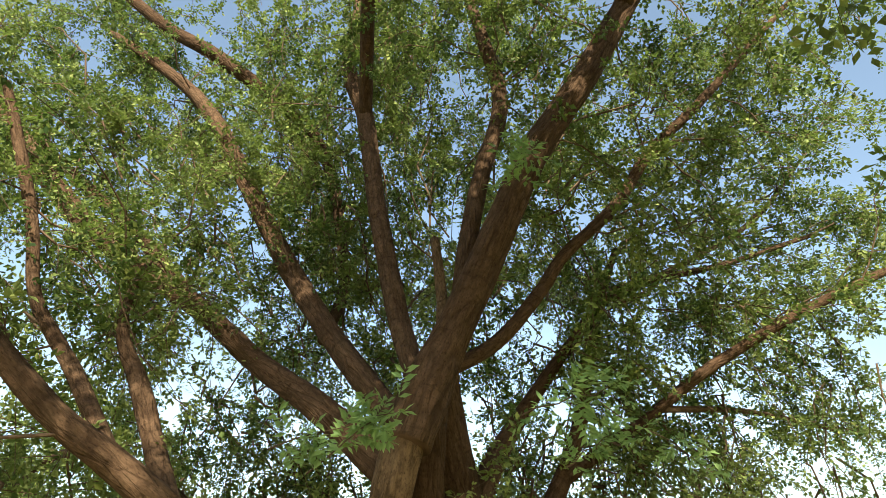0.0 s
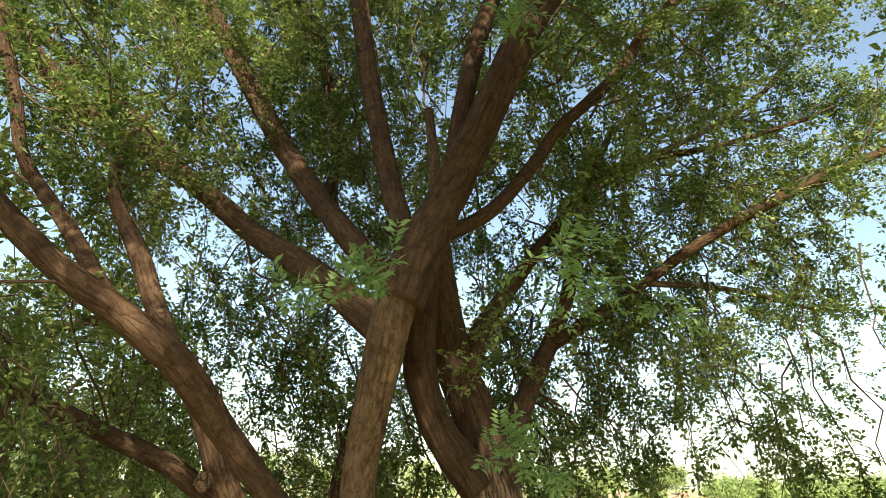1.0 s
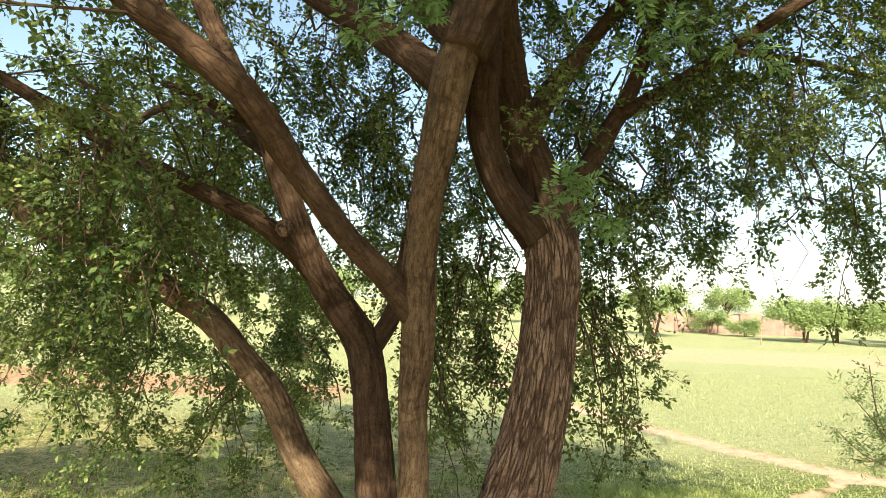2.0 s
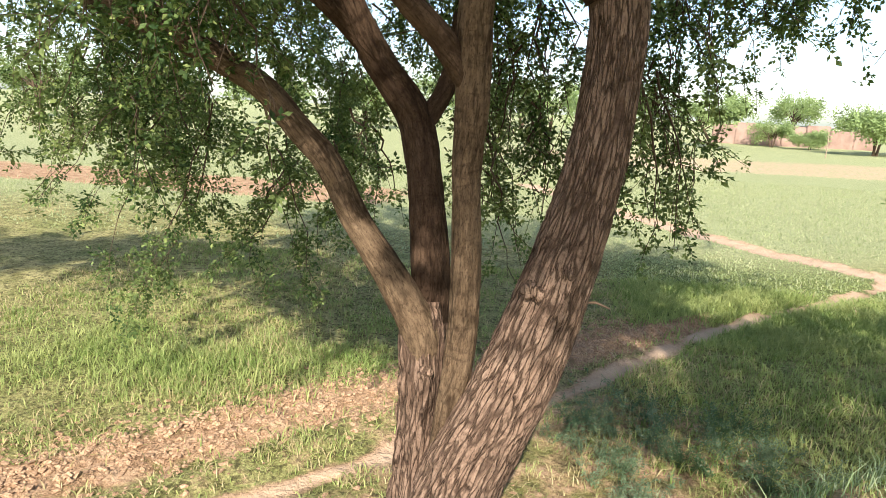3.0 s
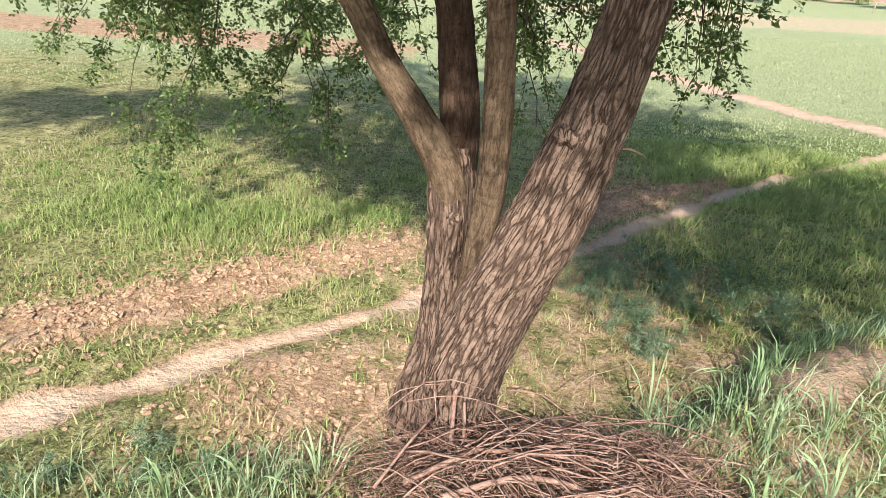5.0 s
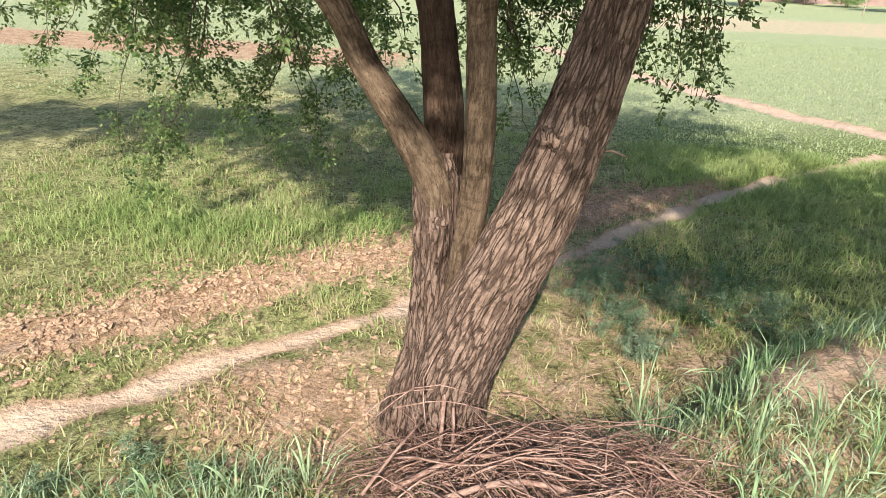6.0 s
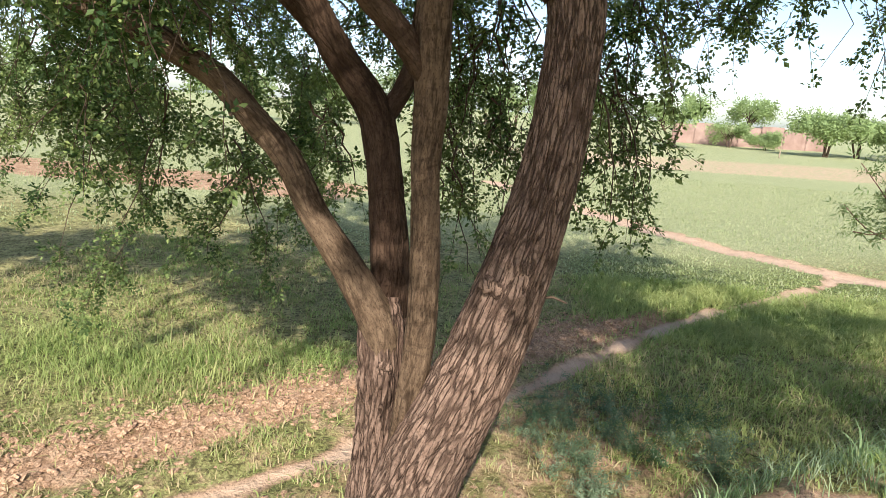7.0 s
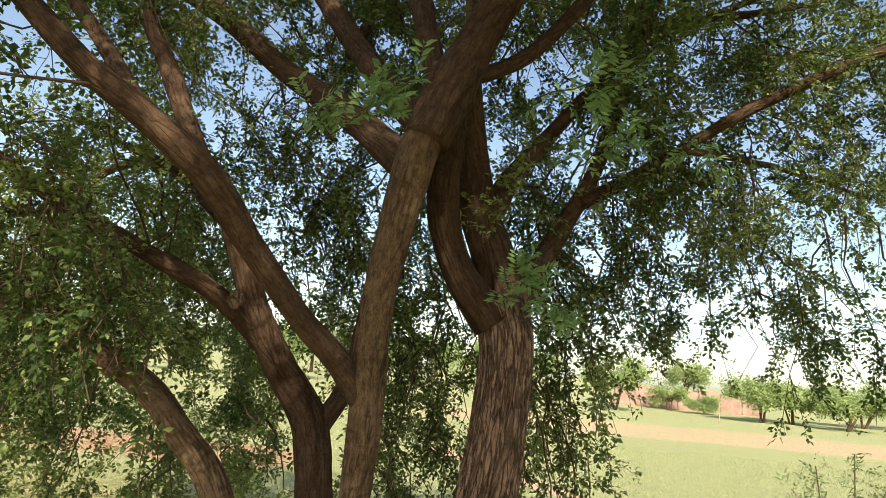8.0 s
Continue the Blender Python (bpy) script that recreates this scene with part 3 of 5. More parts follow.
limb("limb", [(-0.62, 3.0, 1.82, 0.046), (-0.55, 3.1, 1.95, 0.040), (-0.52, 3.2, 2.1, 0.036), (-0.54, 3.4, 2.3, 0.03), (-0.49, 3.6, 2.72, 0.018)], 16, 0.03, BARK_SHADED, 0.12, 0.002, (0.4, 9))
limb("limb", [(-0.83, 2.96, 2.14, 0.037), (-0.98, 2.8, 2.31, 0.034), (-1.24, 2.72, 2.44, 0.029), (-1.47, 2.65, 2.55, 0.029), (-1.74, 2.6, 2.7, 0.027), (-1.98, 2.5, 2.84, 0.017)], 16, 0.03, BARK_SHADED, 0.12, 0.002, (0.3, 8))
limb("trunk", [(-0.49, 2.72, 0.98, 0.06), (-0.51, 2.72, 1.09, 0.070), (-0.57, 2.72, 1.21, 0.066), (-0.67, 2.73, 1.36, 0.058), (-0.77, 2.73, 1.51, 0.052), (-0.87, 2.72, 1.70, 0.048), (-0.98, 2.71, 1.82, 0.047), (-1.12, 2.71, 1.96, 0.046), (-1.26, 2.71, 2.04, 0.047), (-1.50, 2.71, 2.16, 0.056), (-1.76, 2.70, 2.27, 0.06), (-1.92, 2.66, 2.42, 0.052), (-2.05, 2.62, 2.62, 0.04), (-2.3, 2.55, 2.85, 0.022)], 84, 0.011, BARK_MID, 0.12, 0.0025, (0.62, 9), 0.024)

def knot(x, y, z, r, flat=0.6):
    """A swelling on the bark, part sunk into the trunk."""
    bm = bmesh.new()
    bmesh.ops.create_icosphere(bm, subdivisions=3, radius=r)
    for v in bm.verts:
        v.co *= 1 + 0.22 * noise.noise(v.co * 45 + Vector((x * 9, z, 0))) + 0.12 * noise.noise(v.co * 120)
        v.co.y *= flat
        v.co += Vector((x, y, z))
    me = bpy.data.meshes.new("knot")
    uv = bm.loops.layers.uv.new("UVMap")
    for f in bm.faces:
        for lp in f.loops:
            lp[uv].uv = (lp.vert.co.x, lp.vert.co.z * 3)
    bm.to_mesh(me)
    bm.free()
    me.polygons.foreach_set("use_smooth", [True] * len(me.polygons))
    me.materials.append(BARK)
    ob = new("knot", me)
    ob.parent = tree
    ob.matrix_parent_inverse = tree_shift


for k in ((-0.01, 2.555, 1.42, 0.040), (-0.07, 2.545, 1.34, 0.036), (-0.12, 2.535, 1.36, 0.03), (-0.02, 2.545, 1.33, 0.028), (-0.535, 2.68, 0.93, 0.026), (-0.47, 2.64, 0.98, 0.03), (-0.5, 2.65, 0.86, 0.026), (-0.60, 2.78, 1.17, 0.03), (-0.345, 2.565, 1.62, 0.022), (-0.84, 2.66, 2.28, 0.03)):
    knot(*k)
limb("stub", [(0.03, 2.72, 1.27, 0.006), (0.10, 2.72, 1.285, 0.005), (0.15, 2.71, 1.27, 0.003)], 6, 0.03, TWIG)

limb("limb", [(-0.98, 2.85, 2.58, 0.03), (-1.7, 3.5, 3.0, 0.028), (-2.7, 4.5, 3.15, 0.024), (-3.7, 5.6, 2.9, 0.014)], 14, 0.04, BARK_SHADED, 0.14, 0.002, (0.45, 5))

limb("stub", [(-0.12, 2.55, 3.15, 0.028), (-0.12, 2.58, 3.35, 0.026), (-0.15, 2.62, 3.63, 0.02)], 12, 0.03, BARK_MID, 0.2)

# added limbs, out of view, that reach over the bank to shade trunks and field
limb("limb", [(0.66, 2.3, 4.58, 0.05), (0.6, 1.7, 4.85, 0.045), (0.5, 1.0, 4.7, 0.04), (0.5, 0.2, 4.9, 0.03), (0.7, -1.3, 5.9, 0.018)], 14, 0.05, BARK_SHADED, 0.12, 0.002, (0.3, 16))
limb("limb", [(-0.51, 2.85, 4.48, 0.04), (-0.45, 2.2, 5.1, 0.04), (-0.4, 1.4, 5.1, 0.036), (-0.35, 0.4, 5.4, 0.03), (-0.3, -1.2, 6.3, 0.018)], 14, 0.05, BARK_SHADED, 0.12, 0.002, (0.3, 16))
limb("limb", [(0.5, 1.0, 4.7, 0.03), (0.9, 0.8, 4.4, 0.03), (1.7, 0.2, 4.6, 0.024), (2.6, -0.6, 5.1, 0.014)], 12, 0.05, BARK_SHADED, 0.12, 0.002, (0.1, 16))
limb("limb", [(0.6, 1.7, 4.85, 0.035), (1.1, 1.4, 4.4, 0.035), (1.7, 1.2, 3.8, 0.03), (2.5, 0.7, 3.5, 0.024), (3.4, 0.1, 3.4, 0.014)], 12, 0.05, BARK_SHADED, 0.12, 0.002, (0.25, 16))
limb("limb", [(-0.4, 1.4, 5.1, 0.025), (0.05, 1.0, 4.7, 0.02), (0.2, 0.7, 4.55, 0.014), (0.3, 0.0, 4.9, 0.01)], 12, 0.05, BARK_SHADED, 0.12, 0.002, (0.1, 36))
limb("limb", [(1.7, 1.2, 3.8, 0.025), (2.3, 1.6, 3.7, 0.024), (3.2, 1.9, 3.7, 0.02), (4.3, 2.0, 3.6, 0.012)], 12, 0.05, BARK_SHADED, 0.12, 0.002, (0.1, 16))
limb("limb", [(-1.3, 1.85, 3.05, 0.022), (-2.2, 1.9, 3.9, 0.025), (-3.4, 2.1, 4.1, 0.022), (-4.6, 2.0, 4.0, 0.018), (-6.4, 1.8, 3.8, 0.012)], 12, 0.05, BARK_SHADED, 0.12, 0.002, (0.45, 75))

# hanging boughs: where each begins and where its tip hangs
HANG = {}
HANG["hang_left"] = [
    (-1.45, 2.90, 1.90, -1.80, 2.80, 0.93), (-1.21, 2.90, 1.73, -1.02, 2.85, 1.07), (-1.12, 2.90, 1.65, -1.33, 2.90, 1.19),
    (-1.82, 3.00, 1.86, -1.62, 3.00, 1.31), (-2.09, 3.00, 1.90, -2.32, 3.00, 1.37), (-2.38, 3.00, 1.90, -2.63, 3.00, 1.53),
    (-0.97, 3.00, 1.68, -0.91, 3.00, 1.34), (-1.61, 3.00, 1.92, -2.03, 2.90, 1.34),
]
HANG["hang_back"] = [
    (-0.96, 3.40, 1.88, -0.89, 3.40, 1.43), (-0.41, 3.50, 1.81, -0.25, 3.50, 1.07), (-0.52, 3.50, 1.90, -0.39, 3.50, 1.30),
    (-0.22, 3.50, 1.92, -0.12, 3.50, 1.33), (0.14, 3.40, 2.05, 0.20, 3.35, 1.36), (0.22, 3.40, 2.10, 0.36, 3.40, 1.30),
    (0.28, 3.40, 2.15, 0.46, 3.40, 1.42), (0.20, 3.50, 2.10, 0.26, 3.50, 1.52), (0.30, 3.45, 2.00, 0.44, 3.45, 1.60), (-0.45, 3.50, 2.71, -0.30, 3.60, 1.57),
    (-0.27, 3.50, 2.55, -0.14, 3.50, 1.62), (-0.31, 3.60, 2.24, -0.38, 3.60, 1.66), (-0.15, 3.50, 2.35, -0.11, 3.50, 1.65),
]
HANG["low_left"] = [
    (-1.72, 2.90, 2.17, -1.55, 2.90, 1.69), (-1.53, 2.90, 2.23, -1.30, 2.90, 1.63), (-1.77, 2.90, 1.98, -1.58, 2.80, 1.58),
    (-1.33, 3.20, 2.13, -1.18, 3.20, 1.59), (-1.19, 3.30, 2.25, -1.00, 3.30, 1.69), (-0.99, 3.40, 2.04, -0.89, 3.40, 1.54),
    (-1.39, 3.00, 2.39, -1.49, 3.00, 2.07), (-1.66, 2.90, 2.54, -1.72, 2.90, 2.17), (-1.44, 3.20, 2.80, -1.52, 3.00, 2.45),
    (-1.73, 3.00, 2.92, -1.89, 3.00, 2.59),
]
HANG["low_right"] = [
    (0.20, 3.40, 2.58, 0.34, 3.50, 1.80), (0.30, 3.40, 2.55, 0.44, 3.50, 1.95), (0.28, 3.20, 2.60, 0.62, 3.30, 2.25),
    (0.41, 3.20, 2.70, 0.74, 3.30, 2.34), (0.46, 3.20, 2.80, 0.70, 3.30, 2.44), (0.70, 3.40, 2.95, 0.84, 3.40, 2.36),
    (0.90, 3.40, 3.00, 1.00, 3.40, 2.42), (1.12, 3.40, 3.10, 1.14, 3.40, 2.36), (1.22, 3.40, 2.90, 1.30, 3.40, 2.24),
    (1.34, 3.40, 2.80, 1.42, 3.40, 2.14), (1.46, 3.40, 2.93, 1.57, 3.40, 2.30), (1.65, 3.40, 3.29, 1.60, 3.40, 2.58),
    (0.55, 3.60, 3.10, 0.66, 3.60, 2.46), (0.85, 3.60, 3.30, 0.95, 3.60, 2.62), (1.25, 3.60, 3.30, 1.30, 3.60, 2.62),
]
HANG["mid"] = [
    (1.33, 3.40, 2.46, 1.52, 3.40, 2.28), (0.68, 3.30, 3.24, 0.89, 3.30, 2.76), (0.88, 3.30, 3.34, 1.17, 3.40, 2.80),
    (1.30, 3.30, 3.58, 1.59, 3.40, 3.07), (0.56, 3.40, 3.08, 0.55, 3.40, 2.65), (-1.06, 3.60, 2.86, -0.84, 3.70, 2.31),
    (-0.91, 3.60, 3.05, -0.72, 3.60, 2.42), (-0.74, 3.60, 3.12, -0.87, 3.60, 2.76), (-1.11, 3.50, 3.00, -0.99, 3.50, 2.61),
]
HANG["up_right"] = [
    (1.12, 3.40, 3.64, 2.23, 3.60, 3.85), (0.43, 3.30, 3.37, 0.91, 3.40, 2.98), (0.70, 3.40, 3.24, 1.25, 3.50, 2.88),
    (1.31, 3.50, 3.43, 1.92, 3.60, 2.97), (0.76, 3.20, 3.95, 2.10, 3.40, 4.34), (1.03, 3.00, 4.25, 2.30, 3.20, 4.69),
    (0.91, 2.80, 4.62, 2.17, 3.00, 5.19), (0.61, 2.80, 4.52, 1.61, 3.00, 4.89), (1.42, 3.40, 4.09, 2.49, 3.60, 4.05),
    (1.00, 3.40, 3.76, 1.64, 3.50, 3.43), (0.43, 2.80, 4.01, 1.11, 2.80, 4.29), (0.16, 2.80, 3.74, 0.43, 2.80, 4.01),
]
HANG["up_left"] = [
    (-0.20, 3.20, 4.06, -0.21, 3.20, 4.92), (-0.41, 3.30, 4.71, -0.15, 3.30, 5.61), (-0.83, 3.30, 4.32, -1.20, 3.30, 5.18),
    (-1.07, 3.30, 4.73, -1.13, 3.30, 5.75), (-0.28, 3.20, 5.20, -0.46, 3.20, 6.19), (0.32, 2.60, 4.62, 0.32, 2.60, 5.39),
    (-1.59, 3.20, 4.26, -2.24, 3.20, 4.88), (-1.29, 3.30, 4.07, -1.63, 3.30, 4.53), (-1.84, 3.20, 4.66, -2.67, 3.20, 5.26),
    (-2.30, 3.20, 5.11, -3.01, 3.20, 5.80), (-1.01, 3.40, 3.66, -1.32, 3.40, 4.06), (-1.38, 2.60, 3.30, -1.75, 2.60, 3.65),
    (-1.18, 3.00, 3.25, -0.97, 3.10, 2.97), (-0.93, 3.10, 3.15, -0.75, 3.20, 2.87),
]


HANG["behind"] = [
    (-1.08, 3.90, 2.75, -0.96, 4.00, 2.14), (-0.85, 4.00, 2.78, -0.81, 4.00, 2.21), (-0.61, 3.80, 3.30, -0.67, 3.80, 2.66),
    (-0.94, 4.00, 2.45, -0.72, 4.00, 1.92), (-0.68, 3.90, 2.59, -0.57, 3.90, 2.11), (-1.31, 3.80, 2.83, -1.28, 3.80, 2.40),
    (0.21, 3.80, 2.94, 0.27, 3.80, 2.41), (0.06, 3.80, 3.34, 0.27, 3.80, 2.82), (0.40, 3.90, 2.86, 0.45, 3.90, 2.43),
    (-0.43, 4.00, 3.11, -0.31, 4.00, 2.50), (-0.55, 4.00, 2.36, -0.42, 4.00, 1.77), (-0.24, 4.00, 3.23, -0.26, 4.00, 2.63),
]
HANG["fill"] = [
    (-1.63, 3.60, 2.97, -1.71, 3.65, 2.36), (-1.42, 3.60, 2.84, -1.45, 3.65, 2.23), (-1.80, 3.50, 2.74, -1.84, 3.55, 2.17),
    (-0.79, 3.80, 3.02, -0.72, 3.85, 2.23), (-1.72, 3.50, 3.81, -1.67, 3.55, 3.26), (-1.35, 3.80, 3.36, -1.29, 3.85, 2.66),
    (-1.61, 3.60, 2.67, -1.61, 3.65, 2.17), (0.09, 3.80, 3.78, 0.09, 3.85, 3.17), (0.48, 3.70, 2.63, 0.47, 3.75, 2.19),
    (-0.99, 3.60, 4.08, -0.84, 3.65, 3.57), (-1.41, 3.70, 2.94, -1.49, 3.75, 2.41),
]
roof_rng = np.random.default_rng(19)
HANG["bank_shade"] = []
# added unseen boughs that cast shade: x and y at 3.2 m height, carried up along the sun's rays
for x0, x1, y0, y1, every, low, high in ((-0.75, 0.5, 0.5, 0.9, 0.22, 3.4, 4.0), (-0.1, 0.55, 0.15, 0.5, 0.3, 3.4, 4.0), (0.7, 1.7, -0.5, 0.9, 0.37, 3.4, 4.2), (1.7, 3.6, -0.2, 1.4, 0.5, 3.4, 4.2), (-2.1, -1.2, 1.38, 1.7, 0.26, 3.8, 4.4), (0.35, 0.8, 0.3, 0.85, 0.24, 3.4, 4.0)):
    for gx in np.arange(x0, x1, every):
        for gy in np.arange(y0, y1, every):
            z = roof_rng.uniform(low, high)
            x, y = gx + 0.1 * (z - 3.2) + roof_rng.normal(0, 0.07), gy - 1.34 * (z - 3.2) + roof_rng.normal(0, 0.07)
            HANG["bank_shade"].append((x + roof_rng.normal(0, 0.2), y - 0.1, z + 0.75, x, y, z))
HANG["left_mass"] = [
    (-3.07, 4.0, 2.81, -3.17, 4.0, 2.31), (-3.07, 4.0, 2.52, -3.17, 4.0, 2.02), (-3.18, 4.0, 2.19, -3.28, 4.0, 1.69), (-2.58, 4.0, 2.75, -2.68, 4.0, 2.25), (-2.62, 4.0, 2.54, -2.72, 4.0, 2.04), (-2.7, 4.0, 2.24, -2.8, 4.0, 1.74), (-2.38, 4.0, 2.84, -2.48, 4.0, 2.34), (-2.39, 4.0, 2.46, -2.49, 4.0, 1.96), (-2.28, 4.0, 2.2, -2.38, 4.0, 1.7), (-1.91, 4.0, 2.84, -2.01, 4.0, 2.34), (-2.02, 4.0, 2.52, -2.12, 4.0, 2.02), (-1.63, 4.0, 2.78, -1.73, 4.0, 2.28), (-1.6, 4.0, 2.6, -1.7, 4.0, 2.1),
]
HANG["left_front"] = [
    (-1.63, 2.45, 2.68, -1.48, 2.35, 2.24), (-1.45, 2.4, 2.57, -1.3, 2.3, 2.13), (-1.37, 2.45, 2.52, -1.22, 2.35, 2.08), (-1.23, 2.4, 2.46, -1.08, 2.3, 2.02), (-1.2, 2.5, 2.45, -1.05, 2.4, 2.01), (-1.72, 2.5, 2.52, -1.57, 2.4, 2.08), (-1.5, 2.55, 2.44, -1.35, 2.45, 2.0),
]
HANG["between"] = [
    (-0.5, 3.0, 3.84, -0.4, 3.1, 3.34), (-0.37, 3.0, 4.28, -0.27, 3.1, 3.78), (-0.58, 3.0, 3.6, -0.48, 3.1, 3.1), (0.09, 3.0, 3.84, 0.19, 3.1, 3.34), (0.31, 3.0, 4.22, 0.41, 3.1, 3.72), (0.2, 3.0, 3.6, 0.3, 3.1, 3.1), (0.48, 3.0, 3.84, 0.58, 3.1, 3.34), (0.61, 3.0, 3.6, 0.71, 3.1, 3.1), (-0.72, 3.0, 4.07, -0.62, 3.1, 3.57), (0.78, 3.0, 4.07, 0.88, 3.1, 3.57),
]
HANG["crown_top"] = [
    (-0.08, 3.4, 6.02, 0.02, 3.5, 5.47), (0.16, 3.4, 6.41, 0.26, 3.5, 5.86), (0.76, 3.4, 5.4, 0.86, 3.5, 4.85), (0.44, 3.4, 4.97, 0.54, 3.5, 4.42), (0.49, 3.4, 4.14, 0.59, 3.5, 3.59), (2.62, 3.4, 6.22, 2.72, 3.5, 5.67), (1.44, 3.4, 6.03, 1.54, 3.5, 5.48), (-2.75, 3.4, 6.5, -2.65, 3.5, 5.95), (-1.5, 3.4, 4.16, -1.4, 3.5, 3.61), (-1.67, 3.4, 3.88, -1.57, 3.5, 3.33), (-0.47, 3.4, 6.19, -0.37, 3.5, 5.64), (-1.64, 3.4, 6.58, -1.54, 3.5, 6.03),
]
HANG["crown_back"] = []
for k in range(30):
    x, y, z = roof_rng.uniform(-2.4, 0.9), roof_rng.uniform(3.5, 4.6), roof_rng.uniform(2.7, 5.6)
    HANG["crown_back"].append((x, y, z, x + roof_rng.normal(0, 0.15), y + 0.1, z - roof_rng.uniform(0.4, 0.8)))
HANG["back"] = [
    (-0.30, 3.20, 3.60, -0.10, 3.90, 3.90), (-0.60, 3.20, 3.70, -0.90, 4.00, 4.30), (0.10, 3.10, 3.60, 0.40, 3.90, 4.10),
    (-0.20, 3.30, 4.30, 0.00, 4.20, 5.00), (-0.90, 3.30, 4.30, -1.20, 4.20, 5.00), (0.30, 3.20, 4.20, 0.70, 4.10, 4.90),
    (-0.50, 3.40, 5.00, -0.60, 4.20, 6.00), (0.20, 3.00, 5.00, 0.40, 3.90, 6.00), (-0.40, 3.00, 3.20, -0.50, 3.80, 3.30),
    (-1.50, 3.20, 4.40, -1.90, 4.10, 5.20),
]


def shoots_of(pts, begin, per_metre):
    q = spline(pts, 0.05)[:, :3]
    q = q[int(begin * len(q)):]
    out = []
    for k in range(int(len(q) * 0.05 * per_metre)):
        i = rng.integers(0, len(q) - 1)
        d = unit(unit(q[i + 1] - q[i]) * rng.uniform(0.1, 0.9) + rng.normal(0, 0.75, 3) + np.array((0, 0.12, 0.0)))
        ln = rng.uniform(0.4, 1.0)
        out.append((q[i], q[i] + d * ln + np.array((0, 0, -0.22 * ln)), 1.0))
    out.append((q[-2], q[-1] + unit(q[-1] - q[-3]) * 0.8 - np.array((0, 0, 0.15)), 1.2))
    return out


def grow(shoots, twig_rate, leaf_rate, size):
    """Twigs on the shoots and leaves on the twigs: one mesh of wood and one of leaves."""
    wood = Bundle()
    o, w, sz = [], [], []
    for a, b, thick in shoots:
        ln = np.linalg.norm(b - a)
        u = np.linspace(0, 1, 7)[:, None]
        bow = rng.normal(0, 0.07, 3) * ln + np.array((0, 0, 0.10 * ln))
        path = a + (b - a) * u + bow * (4 * u * (1 - u)) + rng.normal(0, 0.022, (7, 3)) * (u > 0)
        if np.min(np.linalg.norm(path - np.array((-0.04, 0.6, 2.1)), axis=1)) < 1.05:
            path[:, 2] += 0.45
        wood.stem(path, 0.0034 * thick + 0.0015, 0.0012, 4)
        for k in range(max(5, int(ln * twig_rate * thick))):
            f = rng.uniform(0.02, 1.0) * 5.999
            i = int(f)
            p = path[i] + (path[i + 1] - path[i]) * (f - i)
            d = unit(unit(path[i + 1] - path[i]) * 0.7 + rng.normal(0, 0.65, 3))
            tl = rng.uniform(0.12, 0.34)
            v = np.linspace(0, 1, 3)[:, None]
            tp = p + d * tl * v + np.array((0, 0, -0.22 * tl)) * v * v + rng.normal(0, 0.008, (3, 3)) * v
            if np.min(np.linalg.norm(tp - np.array((-0.04, 0.6, 2.1)), axis=1)) < 1.05:
                continue
            wood.stem(tp, 0.0020, 0.0009, 3)
            c = int(tl * leaf_rate) + 2
            g = rng.uniform(0.05, 1.0, c) * 1.999
            j = g.astype(int)
            o.append(tp[j] + (tp[j + 1] - tp[j]) * (g - j)[:, None])
            w.append(unit(d + rng.normal(0, 0.95, (c, 3))))
            sz.append(rng.uniform(0.62, 1.15, c) * size)
    o, w, sz = np.vstack(o), np.vstack(w), np.concatenate(sz)
    # the crown leaves the air round the camera free
    keep = (np.linalg.norm(o - np.array((-0.04, 0.6, 2.1)), axis=1) > 1.05)
    o, w, sz = o[keep], w[keep], sz[keep]
    up = unit(np.array((0, 0, 1.0)) + rng.normal(0, 0.45, o.shape))
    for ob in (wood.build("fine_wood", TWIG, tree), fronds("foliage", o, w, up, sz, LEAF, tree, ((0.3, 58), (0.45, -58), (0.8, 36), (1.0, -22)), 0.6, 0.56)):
        ob.matrix_parent_inverse = tree_shift
        tagged(ob, kind="stuff")
    return len(o)


LEAF_COUNT = 0
for pts, (begin, per_metre) in GROWN:
    if per_metre > 15:
        LEAF_COUNT += grow(shoots_of(pts, begin, per_metre), 9, 36, 0.088)
    elif begin < 1.0:
        LEAF_COUNT += grow(shoots_of(pts, begin, per_metre), 18, 58, 0.047)
THICK = {"hang_left": 8, "hang_back": 7, "low_left": 13, "low_right": 6, "mid": 6, "behind": 9, "bank_shade": 6, "crown_back": 9, "crown_top": 10, "between": 9, "left_mass": 14, "left_front": 4, "fill": 9, "up_right": 10, "up_left": 12, "back": 13}
for key, boughs in HANG.items():
    shoots = []
    for b in boughs:
        if key in ("hang_left", "low_left"):
            b = [c + (0.55 if key == "hang_left" else 1.15) * (c - e) for c, e in zip(b, (-0.05, 0.6, 1.87) * 2)]
        for k in range(3):
            off = rng.normal(0, 1, 3) * np.array((0.06 if key == "hang_back" else 0.16, 0.10 if key in ("bank_shade", "left_front") else 0.24, 0.08)) * (k > 0) * (1.3 if key == "hang_left" else 1.8 if key == "low_left" else 1.0)
            lift = np.array((0, 0, 0.12)) * (key in ("mid", "hang_left", "hang_back"))
            shoots.append((np.array(b[:3]) + off * 0.7, np.array(b[3:]) + off + lift, 1.4))
    LEAF_COUNT += grow(shoots, THICK[key], 36 if key.startswith("bank") else 64, 0.09 if key.startswith("bank") else 0.06 if key == "hang_left" else 0.078 if key == "low_left" else 0.047)

